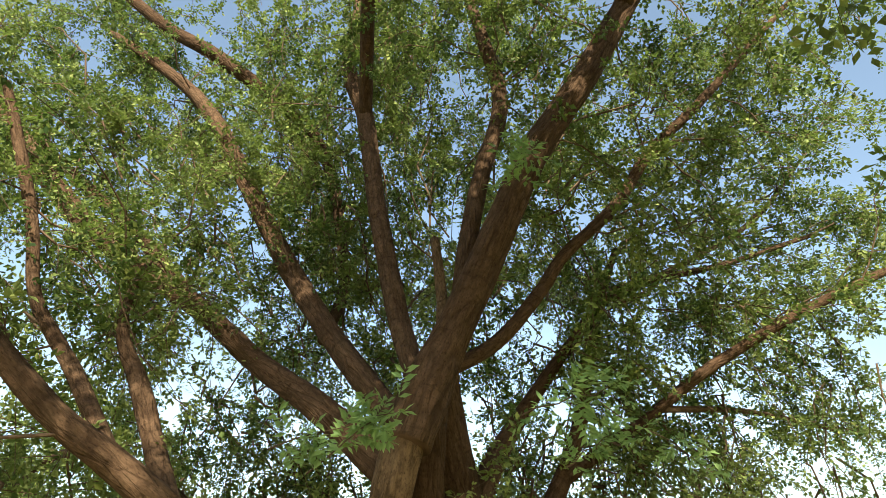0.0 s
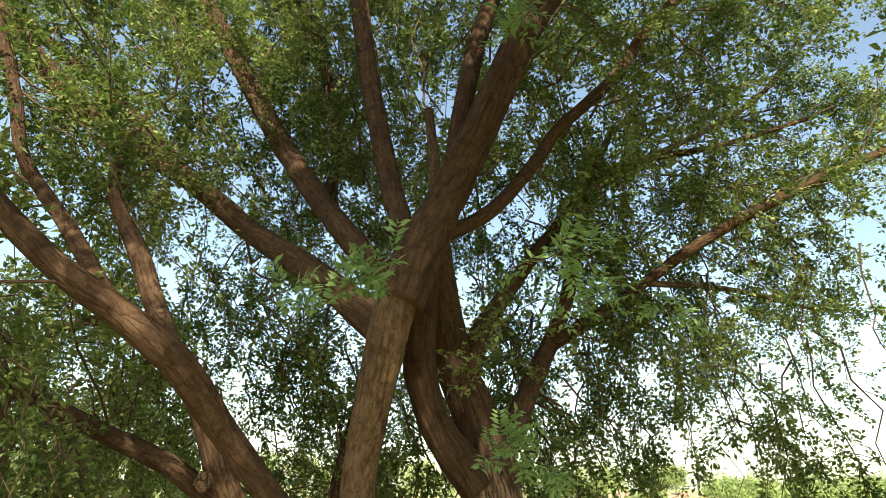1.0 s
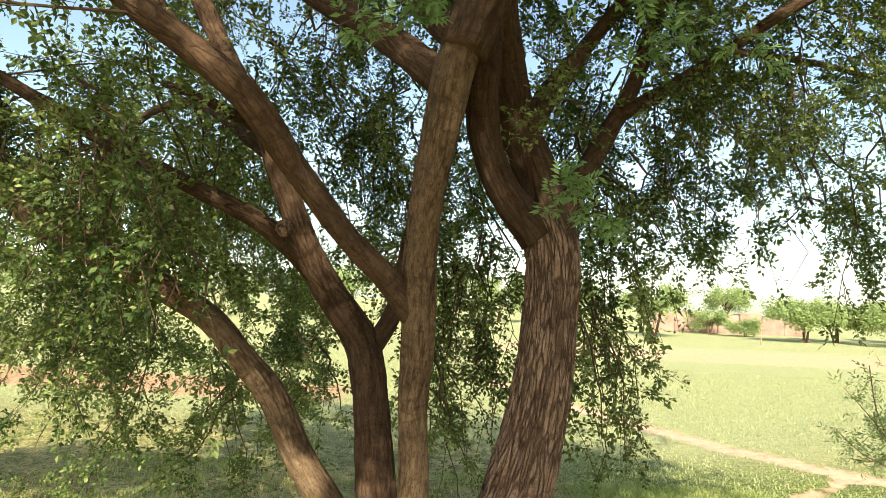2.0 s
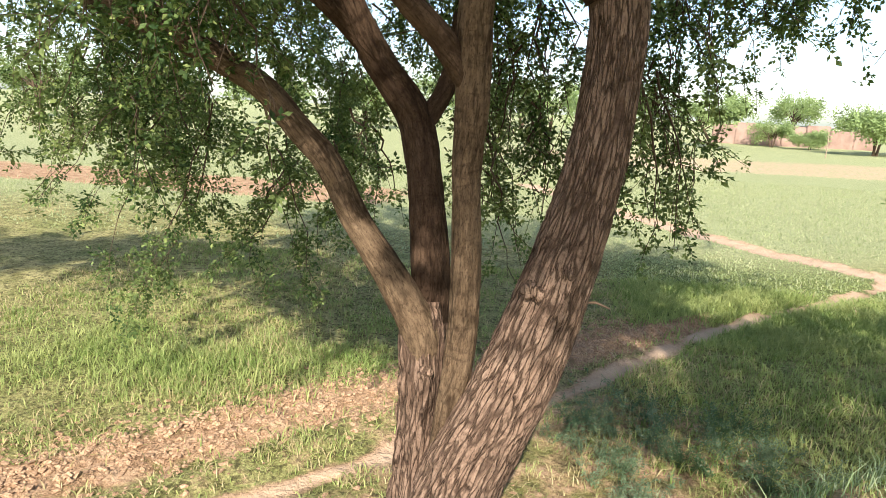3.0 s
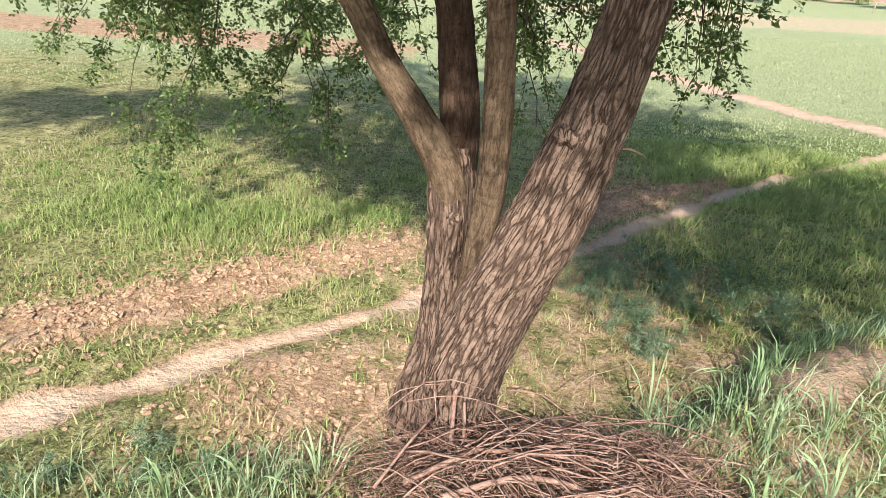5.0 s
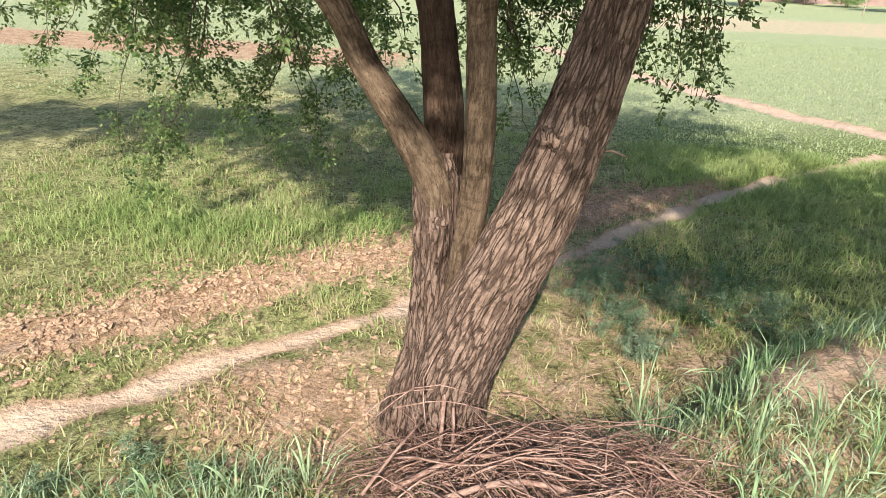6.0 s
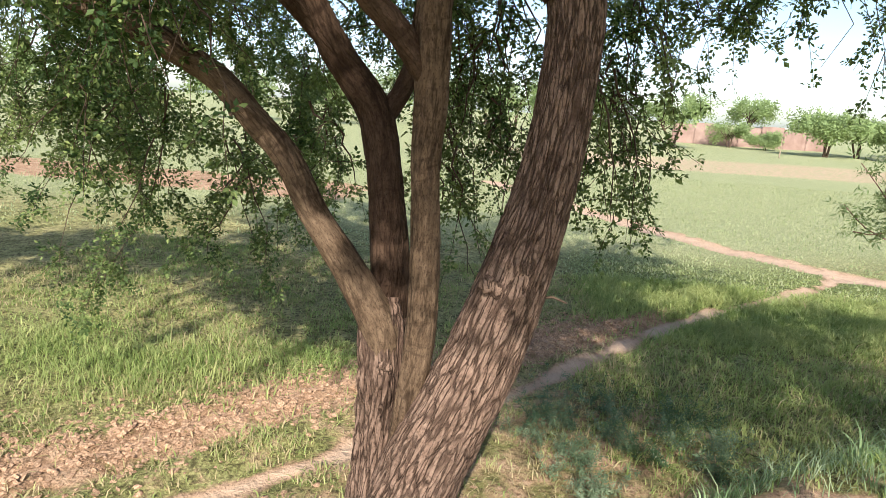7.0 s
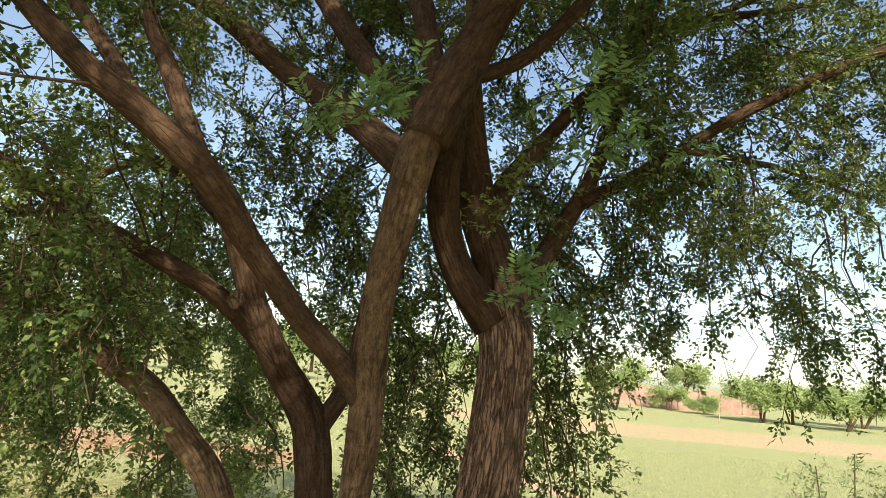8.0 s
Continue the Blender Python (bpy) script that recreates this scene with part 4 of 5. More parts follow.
# leaf sprays close by, seen singly
NEAR = [(-0.34, 2.00, 2.69, -0.18, 1.95, 2.80), (-0.41, 2.00, 2.72, -0.20, 1.95, 2.76), (0.16, 2.00, 2.79, 0.30, 2.00, 2.83), (0.41, 2.20, 2.79, 0.59, 2.20, 2.67),
        (0.27, 2.30, 2.73, 0.37, 2.30, 2.79), (0.05, 2.50, 2.37, 0.13, 2.45, 2.41), (0.17, 2.50, 2.35, 0.30, 2.50, 2.29), (0.10, 1.90, 3.40, 0.17, 1.90, 3.51)]


def near_spray(ax, ay, az, bx, by, bz):
    a, b = np.array((ax, ay, az)), np.array((bx, by, bz))
    wood = Bundle()
    path = a + (b - a) * np.linspace(-0.5, 1, 6)[:, None] + rng.normal(0, 0.006, (6, 3))
    wood.stem(path, 0.002, 0.001, 4)
    o, w, sz = [], [], []
    for k in range(16):
        f = rng.uniform(0.5, 4.999)
        i = int(f)
        o.append(path[i] + (path[i + 1] - path[i]) * (f - i))
        w.append(unit(b - a) * 0.6 + rng.normal(0, 0.7, 3))
        sz.append(rng.uniform(0.055, 0.095))
    o, w, sz = np.array(o), unit(np.array(w)), np.array(sz)
    up = unit(np.array((0, -0.5, 0.8)) + rng.normal(0, 0.3, o.shape))
    pairs = tuple((0.25 + 0.125 * i, s * 62) for i in range(7) for s in (1, -1))
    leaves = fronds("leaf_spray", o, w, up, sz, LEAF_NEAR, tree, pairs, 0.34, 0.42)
    stem = wood.build("leaf_stalk", TWIG, tree)
    for ob in (leaves, stem):
        ob.matrix_parent_inverse = tree_shift
        tagged(ob, kind="stuff")


for spray in NEAR:
    near_spray(*spray)


# ---- grass ----
def blades(name, x, y, tall, wide, lean, mat, z0=None, parent=None):
    """Grass blades, each a bent tapering strip of two pieces."""
    n = len(x)
    z = height(x, y) - 0.01 if z0 is None else z0
    a = rng.uniform(0, 2 * math.pi, n)
    side = np.stack([np.cos(a), np.sin(a), np.zeros(n)], 1)
    b = a + rng.uniform(0.6, 2.4, n)
    out = np.stack([np.cos(b), np.sin(b), np.zeros(n)], 1)
    base = np.stack([x, y, z], 1)
    h, wd, ln = tall[:, None], wide[:, None] / 2, (lean * tall)[:, None]
    up = np.array((0, 0, 1.0))
    mid = base + up * h * 0.62 + out * ln * 0.3
    tip = base + up * h * (1 - 0.12 * (ln / h)) + out * ln
    v = np.stack([base - side * wd, base + side * wd, mid + side * wd * 0.8, mid - side * wd * 0.8, tip], 1).reshape(-1, 3)
    k = np.arange(n)[:, None] * 5
    loops = (k + np.array((0, 1, 2, 3, 3, 2, 4))).ravel()
    sizes = np.tile(np.array((4, 3)), n)
    return quick_mesh(name, v, loops, sizes, mat, parent)


def scatter(n, x0, x1, y0, y1, density):
    x, y = rng.uniform(x0, x1, n), rng.uniform(y0, y1, n)
    keep = rng.uniform(0, 1, n) < density(x, y)
    return x[keep], y[keep]


def turf_density(x, y):
    clump = np.clip(0.42 + 0.6 * waves(x, y, 7, 21) + 0.55 * waves(x, y, 19, 22), 0, 1) ** 2
    return np.clip(1.1 - 1.15 * bareness(x, y), 0.06, 1) * (1 - 0.97 * np.clip(trodden(x, y) * 1.6, 0, 1)) * np.maximum(0.12 + 0.88 * clump, 0.9 * lushness(x, y))


def field_grass():
    x, y = scatter(330000, -5.2, 5.2, 1.6, 8.0, turf_density)
    lush = lushness(x, y)
    dryness = 0.34 + 0.45 * np.exp(-(((x + 0.9) / 1.7) ** 2 + ((y - 2.8) / 0.9) ** 2)) + 0.25 * waves(x, y, 1.6, 31) - 0.4 * lush
    dry = rng.uniform(0, 1, len(x)) < dryness
    tall = rng.uniform(0.018, 0.072, len(x)) * (1 + 1.1 * lush)
    wide = rng.uniform(0.003, 0.0075, len(x)) * (1 + 0.06 * y)
    for name, pick, mat, words in (("green_grass", ~dry, GRASS, "short green grass blades over the field"), ("dry_grass", dry, GRASS_DRY, "withered straw-coloured grass blades on bare soil")):
        g = blades(name, x[pick], y[pick], tall[pick], wide[pick], rng.uniform(0.3, 1.5, pick.sum()), mat)
        tagged(g, words, "grass", kind="stuff")
    x, y = scatter(90000, -13, 13, 8.0, 22, turf_density)
    g = blades("field_grass", x, y, rng.uniform(0.03, 0.06, len(x)), rng.uniform(0.012, 0.022, len(x)), rng.uniform(0.1, 0.8, len(x)), GRASS_FAR)
    tagged(g, "short green grass blades farther out on the field", "grass", kind="stuff")


field_grass()


def bank_grass():
    """Taller, ranker grass on the bank, round the heap of sticks."""
    def where(x, y):
        edge = y - bank_edge(x)
        d = (edge < 0.12) * (0.35 + 0.65 * np.clip(0.5 + 0.8 * waves(x, y, 5, 41), 0, 1))
        heap = ((x + 0.06) / 0.68) ** 2 + ((y - 2.2) / 0.46) ** 2 < 1
        bald = bank_bald(x, y) > 0.6
        left = (x < -0.4) & (y > 2.42)
        return d * (1 - 0.92 * heap) * (1 - 0.9 * bald) * (1 - 0.9 * left)
    x, y = scatter(22000, -2.4, 2.6, 1.5, 4.1, where)
    g = blades("bank_grass", x, y, rng.uniform(0.05, 0.19, len(x)), rng.uniform(0.003, 0.007, len(x)), rng.uniform(0.3, 1.2, len(x)), REED)
    tagged(g, "rank pale green grass on the bank beside the stick heap", "grass", kind="stuff")


bank_grass()


def ribbon(path, wide, normal):
    """A thin arching blade along a path: vertices and faces."""
    t, s, n = frames_along(path)
    w = unit(np.cross(t, normal)) * (wide * np.sin(np.linspace(0.35, math.pi, len(path))) ** 0.7)[:, None] / 2
    v = np.stack([path - w, path + t * 0 - np.asarray(normal) * wide * 0.18, path + w], 1).reshape(-1, 3)
    f = []
    for i in range(len(path) - 1):
        for k in range(2):
            f.append((i * 3 + k, i * 3 + k + 1, i * 3 + k + 4, i * 3 + k + 3))
    return v, f


def reed_tuft(x, y, tall, count, words):
    z = float(height(np.array(x), np.array(y)))
    tuft = thing("grass_tuft", words, "grass tuft", (x, y, z - 0.01), "tall grass tufts on the bank")
    for k in range(count):
        a = rng.uniform(0, 2 * math.pi)
        out = np.array((math.cos(a), math.sin(a), 0))
        h, ln = tall * rng.uniform(0.6, 1.1), tall * rng.uniform(0.25, 0.85)
        u = np.linspace(0, 1, 9)[:, None]
        path = out * 0.015 + out * ln * u ** 2.0 + np.array((0, 0, h)) * (1.75 * u - 0.95 * u ** 2.6)
        v, f = ribbon(path, rng.uniform(0.004, 0.0085), np.cross(out, (0, 0, 1)) * 0.2 + np.array((0, 0, 1)) * 0.3 + out)
        mesh_object("blade", v, f, REED, tuft)
    return tuft


for x, y, h, c in ((0.37, 2.76, 0.42, 12), (0.47, 2.84, 0.26, 9), (0.66, 2.88, 0.22, 9), (0.82, 3.0, 0.24, 10), (0.9, 3.2, 0.2, 8), (0.72, 2.5, 0.26, 10), (0.95, 2.62, 0.26, 10), (1.1, 2.5, 0.28, 10), (1.35, 2.6, 0.26, 9), (1.7, 3.6, 0.24, 10), (-0.85, 2.2, 0.2, 9), (-1.05, 2.05, 0.22, 10), (-1.3, 1.95, 0.2, 9), (0.85, 2.25, 0.28, 10), (0.62, 2.15, 0.24, 9)):
    reed_tuft(x, y, h, c, "arching pale green tall grass tuft on the bank")


def weed(x, y, tall, words, mat, spread=0.45):
    """A feathery herb: a few stems with small narrow leaves."""
    z = float(height(np.array(x), np.array(y)))
    plant = thing("weed", words, "weed", (x, y, z - 0.01), "grey-green weeds behind the trunk")
    wood = Bundle()
    o, w = [], []
    for k in range(6):
        a = rng.uniform(0, 2 * math.pi)
        out = np.array((math.cos(a), math.sin(a), 0)) * rng.uniform(0.2, 2.2 * spread) * tall
        u = np.linspace(0, 1, 6)[:, None]
        path = out * u + np.array((0, 0, tall * rng.uniform(0.6, 1.0))) * u ** 0.9 + rng.normal(0, 0.006, (6, 3)) * u
        wood.stem(path, 0.002, 0.0008, 3)
        for j in range(15):
            f = rng.uniform(0.6, 4.999)
            i = int(f)
            o.append(path[i] + (path[i + 1] - path[i]) * (f - i))
            w.append(rng.normal(0, 1, 3) + np.array((0, 0, 0.5)))
    o, w = np.array(o), unit(np.array(w))
    f = fronds("foliage", o, w, unit(np.array((0, 0, 1.0)) + rng.normal(0, 0.4, o.shape)), rng.uniform(0.02, 0.038, len(o)), mat, plant, width=0.34)
    tagged(f, kind="stuff")
    tagged(wood.build("stalk", mat, plant), kind="stuff")


for k in range(34):
    r, a = rng.uniform(0, 1) ** 0.5, rng.uniform(0, 2 * math.pi)
    weed(0.75 + 0.75 * r * math.cos(a), 3.95 + 0.7 * r * math.sin(a), rng.uniform(0.14, 0.36), "feathery grey-green weed growing from the shaded soil", SAGE)
for x, y in ((-1.45, 2.05), (-1.75, 1.95), (-1.55, 2.2), (-1.25, 2.15)):
    weed(x, y, rng.uniform(0.1, 0.16), "low grey-green weed beside the footpath", SAGE)


# ---- clods of earth ----
def clods():
    v, f, n = [], [], 0
    bm = bmesh.new()
    bmesh.ops.create_icosphere(bm, subdivisions=1, radius=1.0)
    bmesh.ops.delete(bm, geom=[q for q in bm.faces if q.calc_center_median().z < -0.4], context="FACES")
    bm.verts.index_update()
    ball = np.array([q.co[:] for q in bm.verts])
    tris = np.array([[q.index for q in p.verts] for p in bm.faces])
    bm.free()
    def where(x, y):
        off, along = x * 0.76 - y * 0.65, x * 0.65 + y * 0.76
        strip = np.exp(-((off + 3.8 - 0.09 * (along - 2)) / 0.33) ** 2) * (along > -0.6) * (along < 6.5)
        near = 0.5 * np.exp(-(((x + 1.0) / 0.9) ** 2 + ((y - 2.7) / 0.55) ** 2))
        return np.maximum(strip, near) * (track_distance(x, y, PATH_A) > 0.16)
    x, y = scatter(60000, -3.6, 2.0, 2.0, 6.5, where)
    size = 0.003 + 0.019 * rng.uniform(0, 1, len(x)) ** 2.6
    large = set(np.argsort(-size)[:300].tolist())
    shapes = []
    for k in range(12):
        me = bpy.data.meshes.new("clod")
        b = ball * (1 + rng.normal(0, 0.38, (len(ball), 1))) * np.array((rng.uniform(0.8, 1.5), rng.uniform(0.8, 1.5), 0.6))
        me.from_pydata([tuple(q) for q in b], [], [tuple(int(i) for i in q) for q in tris])
        me.materials.append(CLOD)
        shapes.append(me)
    for k, (px, py, pz, r) in enumerate(zip(x, y, height(x, y), size)):
        if k in large:
            ob = new("clod", shapes[k % 12])
            ob.matrix_world = Matrix.LocRotScale((px, py, pz + r * 0.1), Euler((0, 0, k * 1.7)), (r, r, r))
            ob.parent = ground
            continue
        b = ball * (1 + rng.normal(0, 0.38, (len(ball), 1))) * r * np.array((rng.uniform(0.8, 1.5), rng.uniform(0.8, 1.5), 0.6))
        v.append(b + np.array((px, py, pz + r * 0.1)))
        f.append(tris + n)
        n += len(ball)
    v, f = np.vstack(v), np.vstack(f)
    tagged(quick_mesh("soil_clods", v, f.ravel(), np.full(len(f), 3), CLOD), "dry crumbled clods of pale brown earth", "soil", kind="stuff")


clods()


# ---- heap of cut sticks ----
heap = thing("stick_heap", "heap of dry cut thorn branches at the foot of the tree", "brushwood", (0.0, 2.15, 0.1))


def heap_top(x, y):
    d = ((x + 0.06) / 0.74) ** 2 + ((y - 2.18) / 0.52) ** 2
    return float(height(np.array(x), np.array(y))) + 0.24 * max(0.0, 1 - d) + 0.03 * noise.noise(Vector((x * 6, y * 6, 2)))


def stick_through(points, r0, r1, sides=5):
    """A bent stick through given points, with a knobbly skin and a few thorns' stubs."""
    rad = np.linspace(r0, r1, len(points))
    ob = tube("stick", [(*p, r) for p, r in zip(points, rad)], sides, 0.06, STICK, heap, 0.16, points[0][0] * 7)
    ob.matrix_parent_inverse = Matrix.Translation((0, -2.15, -0.1))
    return ob


def stick(cx, cy, lift, ang, length, r0, tilt=0.0, sides=5):
    u = np.linspace(-0.5, 0.5, 6)[:, None]
    d = np.array((math.cos(ang), math.sin(ang), 0.0))
    bend = np.array((-d[1], d[0], 0)) * rng.normal(0, 0.16) * length
    path = np.array((cx, cy, 0)) + d * length * u + bend * (1 - 4 * u * u) + rng.normal(0, 0.008, (6, 3))
    ends = [heap_top(p[0], p[1]) for p in path]
    line = np.linspace(ends[0], ends[-1], 6) * 0.55 + np.array(ends) * 0.45
    path[:, 2] += line + lift + tilt * (u[:, 0] + 0.5) * length
    return stick_through(path, r0, r0 * 0.45, sides)


for k in range(280):
    r, a = rng.uniform(0, 1) ** 0.55, rng.uniform(0, 2 * math.pi)
    cx, cy = -0.06 + 0.56 * r * math.cos(a), 2.2 + 0.40 * r * math.sin(a)
    pick = rng.uniform()
    ang = rng.normal(-0.1, 0.45) if pick < 0.6 else rng.normal(0.9, 0.4) if pick < 0.85 else rng.normal(2.3, 0.4)
    stick(cx, cy, -0.13 + 0.17 * rng.uniform(0, 1) ** 0.8, ang, rng.uniform(0.2, 0.7), rng.uniform(0.0018, 0.0048), rng.normal(0, 0.12))
for pts, r0, r1 in (
        ([(-0.395, 2.50, 0.40), (-0.385, 2.40, 0.30), (-0.35, 2.18, 0.24)], 0.008, 0.009),
        ([(-0.35, 2.43, 0.34), (-0.33, 2.34, 0.26), (-0.32, 2.2, 0.24)], 0.006, 0.007),
        ([(-0.29, 2.19, 0.34), (-0.14, 2.20, 0.36), (0.13, 2.24, 0.355), (0.28, 2.28, 0.33)], 0.008, 0.0045),
        ([(-0.47, 2.03, 0.30), (-0.37, 2.10, 0.335), (-0.27, 2.17, 0.36)], 0.010, 0.0085),
        ([(-0.33, 1.98, 0.33), (-0.14, 2.07, 0.37), (0.02, 2.09, 0.38), (0.2, 2.06, 0.36)], 0.011, 0.008),
        ([(0.33, 2.18, 0.36), (0.42, 2.24, 0.375), (0.48, 2.30, 0.36)], 0.009, 0.007),
        ([(-0.57, 2.02, 0.26), (-0.50, 2.16, 0.33), (-0.44, 2.30, 0.36)], 0.006, 0.004)):
    stick_through(pts, r0, r1, 8)
for pts in (
        [(-0.75, 2.25, 0.24), (-0.60, 2.43, 0.34), (-0.43, 2.48, 0.37), (-0.28, 2.50, 0.42)],
        [(-0.57, 2.38, 0.33), (-0.38, 2.42, 0.37), (-0.17, 2.44, 0.33), (0.0, 2.42, 0.3)],
        [(-0.20, 2.52, 0.36), (-0.07, 2.53, 0.36), (0.03, 2.47, 0.34), (0.14, 2.40, 0.34), (0.22, 2.3, 0.33)],
        [(0.02, 2.66, 0.28), (0.12, 2.74, 0.34), (0.21, 2.80, 0.345), (0.31, 2.86, 0.37)],
        [(0.12, 2.50, 0.33), (0.27, 2.49, 0.35), (0.46, 2.58, 0.35)],
        [(-0.44, 2.36, 0.30), (-0.47, 2.44, 0.44), (-0.43, 2.46, 0.54)],
        [(-0.62, 2.33, 0.32), (-0.50, 2.40, 0.42), (-0.40, 2.42, 0.44), (-0.28, 2.42, 0.42)]):
    stick_through(pts, 0.003, 0.0016, 6)


def fine_twigs():
    wood = Bundle()
    for k in range(900):
        r, a = rng.uniform(0, 1) ** 0.5, rng.uniform(0, 2 * math.pi)
        x, y = -0.06 + 0.66 * r * math.cos(a), 2.2 + 0.45 * r * math.sin(a)
        b, ln = rng.uniform(0, math.pi), rng.uniform(0.08, 0.34)
        d = np.array((math.cos(b), math.sin(b), rng.normal(0, 0.25)))
        u = np.linspace(-0.5, 0.5, 6)[:, None]
        path = np.array((x, y, heap_top(x, y) + rng.uniform(-0.10, 0.025))) + d * ln * u + rng.normal(0, 0.12, 3) * ln * (1 - 4 * u * u) + rng.normal(0, 0.004, (6, 3))
        wood.stem(path, 0.0018, 0.0009, 3)
    for k in range(60):
        x, y = rng.uniform(-0.62, 0.1), rng.uniform(2.28, 2.42)
        d = np.array((rng.normal(0, 0.8), rng.normal(0.1, 0.25), rng.uniform(0.3, 1.2)))
        ln = rng.uniform(0.08, 0.24)
        u = np.linspace(0, 1, 6)[:, None]
        path = np.array((x, y, heap_top(x, y) - 0.03)) + d * ln * u + rng.normal(0, 0.1, 3) * ln * u * u + rng.normal(0, 0.004, (6, 3))
        wood.stem(path, 0.0022, 0.0009, 3)
    ob = wood.build("fine_twig", STICK, heap)
    ob.matrix_parent_inverse = Matrix.Translation((0, -2.15, -0.1))
    tagged(ob, kind="stuff")


fine_twigs()


# ---- sapling with few leaves ----
def sapling():
    plant = thing("sapling", "thin young tree with sparse small leaves", "sapling", (1.75, 3.0, float(height(np.array(1.75), np.array(3.0))) - 0.02))
    shift = Matrix.Translation(-plant.location)
    o, w = [], []
    def shoot(points, r0, r1, leaves):
        q = np.array(points)
        ob = tube("stem", [(*p, r) for p, r in zip(q, np.linspace(r0, r1, len(q)))], 6, 0.05, STICK, plant, 0.1)
        ob.matrix_parent_inverse = shift
        p = spline(q, 0.02)
        for k in range(leaves):
            i = rng.integers(len(p) // 3, len(p))
            o.append(p[i] + rng.normal(0, 0.018, 3))
            w.append(rng.normal(0, 1, 3))
    shoot([(1.75, 3.0, 0.3), (1.6, 3.0, 0.9), (1.46, 3.0, 1.27), (1.36, 3.0, 1.45), (1.28, 3.0, 1.62)], 0.009, 0.005, 0)
    for end, c in (((1.13, 3.0, 1.80), 26), ((1.35, 3.0, 1.94), 28), ((1.11, 3.02, 1.65), 26), ((1.42, 2.95, 1.8), 24), ((1.2, 2.95, 1.72), 20), ((1.5, 3.05, 1.85), 22), ((1.24, 3.05, 1.88), 22), ((1.55, 3.0, 1.68), 24), ((1.14, 2.98, 1.56), 18)):
        a = np.array((1.28, 3.0, 1.62)) + np.array((0.03, 0, -0.06)) * rng.uniform(0, 2)
        b = np.array(end)
        shoot([a, a + (b - a) * 0.5 + rng.normal(0, 0.02, 3), b], 0.003, 0.0012, 2 * c)
    o, w = np.array(o), unit(np.array(w))
    f = fronds("foliage", o, w, unit(np.array((0, 0, 1.0)) + rng.normal(0, 0.5, o.shape)), rng.uniform(0.022, 0.04, len(o)), FAR_LEAF, plant, width=0.3)
    f.matrix_parent_inverse = shift
    tagged(f, kind="stuff")


sapling()


# ---- far trees, wall and post ----
def far_tree(x, y, tall, spread, words, stems=1, low=0.3, name="tree", group="far trees at the field's edge"):
    z = float(height(np.array(float(x)), np.array(float(y)))) - 0.05
    t = thing(name, words, "tree", (x, y, z), group)
    o, w = [], []
    for k in range(stems):
        lean = rng.normal(0, 0.12, 2) * tall
        top = np.array((lean[0], lean[1], tall * 0.55))
        tube("trunk", [(0.1 * k, 0, -0.1, tall * 0.03), (*(top * 0.5 + np.array((0.08 * k, 0, 0))), tall * 0.024), (*top, tall * 0.014)], 8, 0.3, TWIG, t, 0.15, k)
        for j in range(6):
            a = rng.uniform(0, 6.3)
            e = np.array((math.cos(a) * spread * rng.uniform(0.5, 0.85), math.sin(a) * spread * rng.uniform(0.5, 0.85), tall * rng.uniform(low + 0.25, 0.85)))
            b = top * rng.uniform(0.6, 1.0)
            tube("limb", [(*b, tall * 0.011), (*((b + e) / 2 + np.array((0, 0, 0.05 * tall))), tall * 0.008), (*e, tall * 0.003)], 5, 0.4, TWIG, t, 0.1, j)
            for c in range(7):
                centre = e + rng.normal(0, 0.16, 3) * np.array((spread, spread, tall * 0.55))
                m = 20
                o.append(centre + rng.normal(0, 0.085, (m, 3)) * np.array((spread, spread, tall * 0.5)))
                w.append(unit(rng.normal(0, 1, (m, 3))))
    o, w = np.vstack(o), np.vstack(w)
    o[:, 2] = np.maximum(o[:, 2], tall * low * 0.8)
    f = fronds("crown", o, w, unit(np.array((0, 0, 1.0)) + rng.normal(0, 0.5, o.shape)), rng.uniform(0.05, 0.09, len(o)) * tall ** 0.5 * 2.4, FAR_LEAF, t, ((0.4, 50), (0.4, -50), (1.0, 0)), width=0.6)
    tagged(f, kind="stuff")


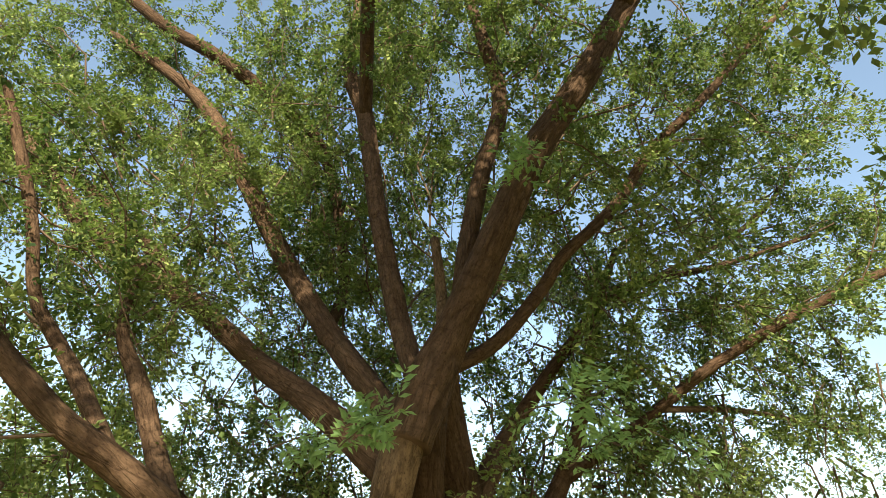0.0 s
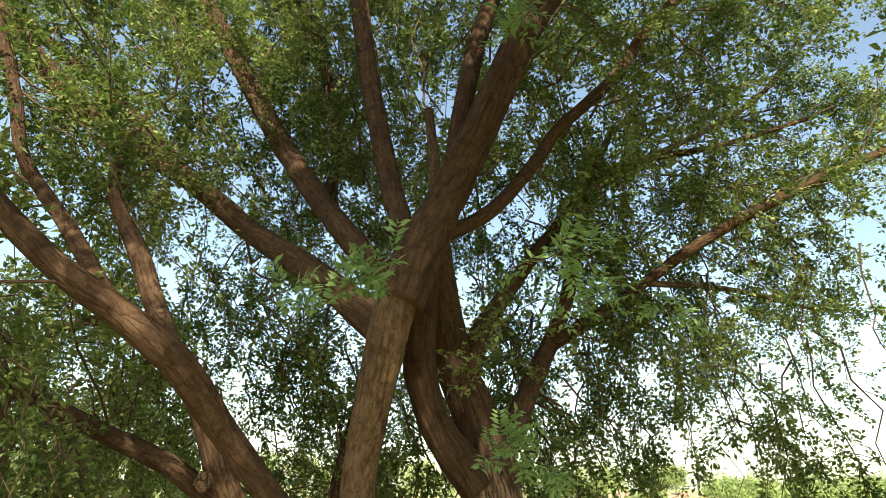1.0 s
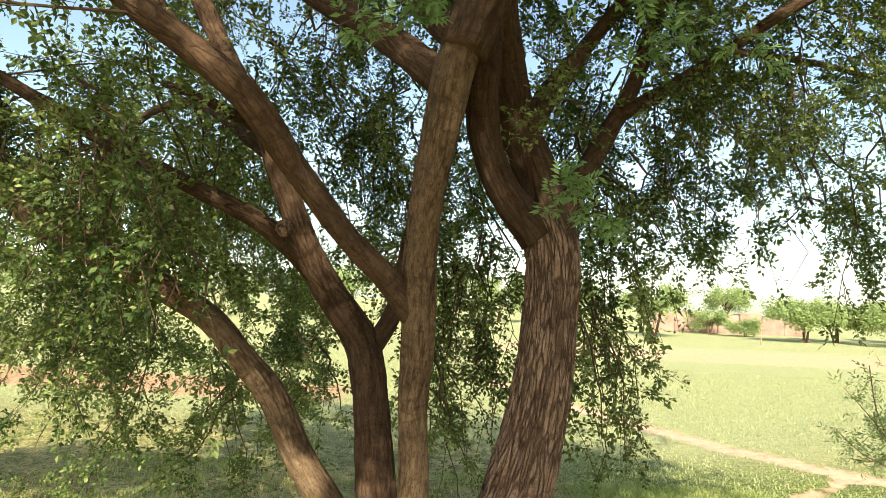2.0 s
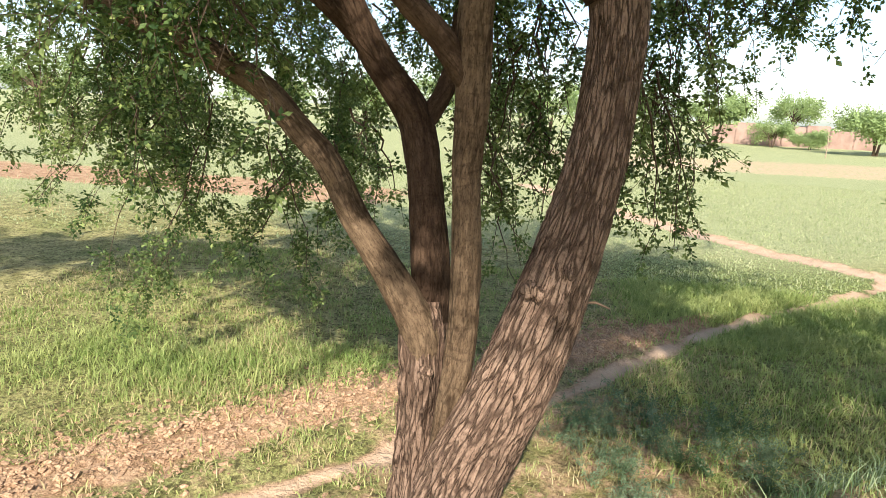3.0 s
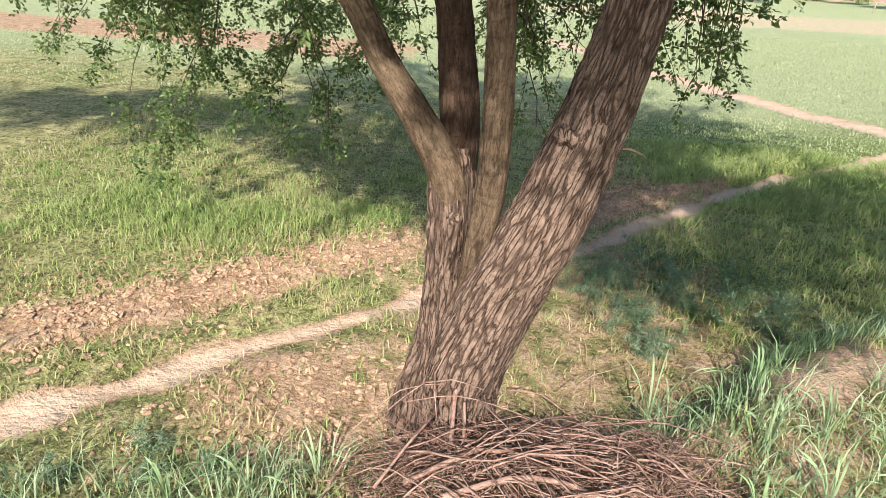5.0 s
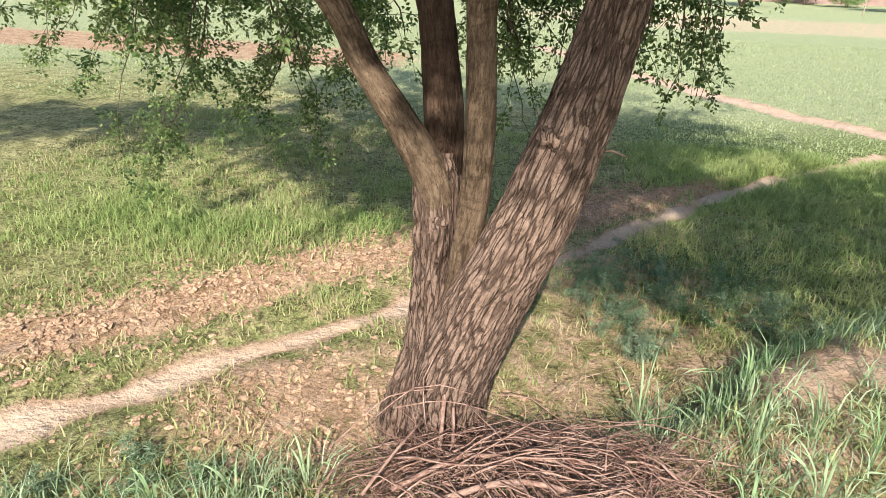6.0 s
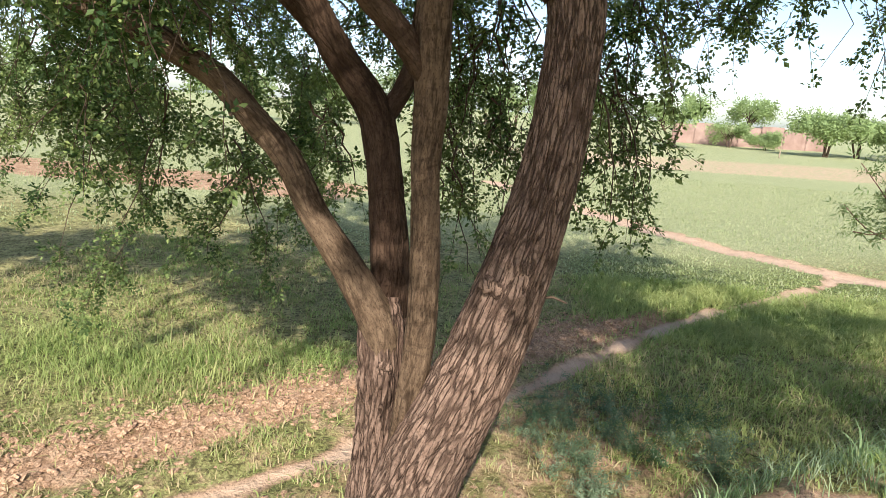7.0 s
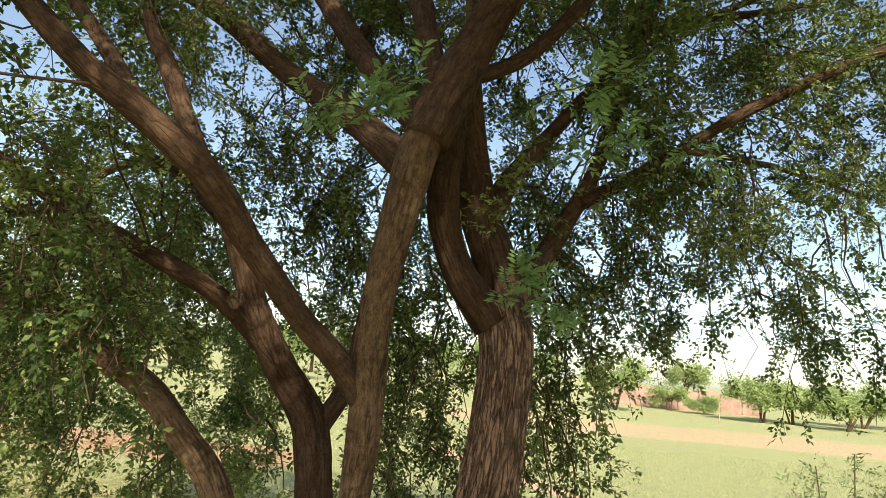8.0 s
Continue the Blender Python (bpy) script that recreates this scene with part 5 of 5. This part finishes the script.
BROAD = "broad low-crowned field tree, its green paled by haze"
for x, y, tall, spread, stems, low in ((10.1, 48, 3.7, 2.5, 2, 0.35), (23.4, 73, 5.0, 2.4, 2, 0.15), (16.6, 57, 2.2, 1.6, 2, 0.1), (18.8, 55, 1.5, 1.3, 3, 0.1), (20.0, 47, 3.1, 2.6, 3, 0.25), (23.5, 50, 2.8, 2.4, 3, 0.3), (26.4, 48, 3.3, 2.8, 3, 0.25), (31.0, 54, 3.4, 3.2, 3, 0.25), (36.0, 56, 3.6, 3.4, 2, 0.25), (42, 58, 3.8, 3.4, 2, 0.25), (5.0, 62, 4.5, 3.0, 2, 0.3), (-2.0, 66, 5.0, 3.4, 2, 0.2), (-10, 60, 5.2, 3.6, 2, 0.2), (-17, 52, 4.6, 3.4, 2, 0.2), (-24, 48, 4.4, 3.4, 2, 0.15), (-31, 44, 4.6, 3.4, 2, 0.15), (-38, 40, 4.8, 3.6, 2, 0.15), (-6, 80, 6, 4.4, 2, 0.1), (-20, 74, 6, 4.4, 2, 0.1)):
    far_tree(x, y, tall, spread, BROAD, stems, low)


def far_wall():
    wall = thing("boundary_wall", "low weathered mud-brick wall beyond the fields", "wall", (19.5, 60, 0))
    x = -7.0
    for k in range(7):
        wdt = 1.9
        h = 1.8 + 0.2 * math.sin(k * 2.1)
        bm = bmesh.new()
        bmesh.ops.create_cube(bm, size=1.0, matrix=Matrix.Translation((x + wdt / 2, 0.05 * math.sin(k), h / 2 - 0.1)) @ Matrix.Diagonal((wdt - 0.03, 0.35, h, 1)))
        bmesh.ops.bevel(bm, geom=list(bm.edges), offset=0.05, segments=2, affect="EDGES")
        me = bpy.data.meshes.new("panel")
        bm.to_mesh(me)
        bm.free()
        me.materials.append(WALL)
        new("panel", me).parent = wall
        x += wdt


far_wall()


def hut():
    house = thing("hut", "small far hut with pale walls and a flat roof", "hut", (22.6, 63.5, 0))
    for name, size, at, mat in (("wall", (2.6, 2.2, 1.7), (0, 0, 0.85), PALE), ("roof", (3.0, 2.6, 0.12), (0, 0, 1.76), PALE), ("door", (0.7, 0.08, 1.4), (0.5, -1.12, 0.7), WALL)):
        bm = bmesh.new()
        bmesh.ops.create_cube(bm, size=1.0, matrix=Matrix.Translation(at) @ Matrix.Diagonal((*size, 1)))
        bmesh.ops.bevel(bm, geom=list(bm.edges), offset=0.03, segments=2, affect="EDGES")
        me = bpy.data.meshes.new(name)
        bm.to_mesh(me)
        bm.free()
        me.materials.append(mat)
        new(name, me).parent = house


hut()
post = tube("fence_post", [(15.3, 42, -0.2, 0.04), (15.33, 42, 0.7, 0.036), (15.3, 42, 1.25, 0.03)], 8, 0.3, POST, None, 0.1)
tagged(post, "weathered grey wooden post in the far field", "post")
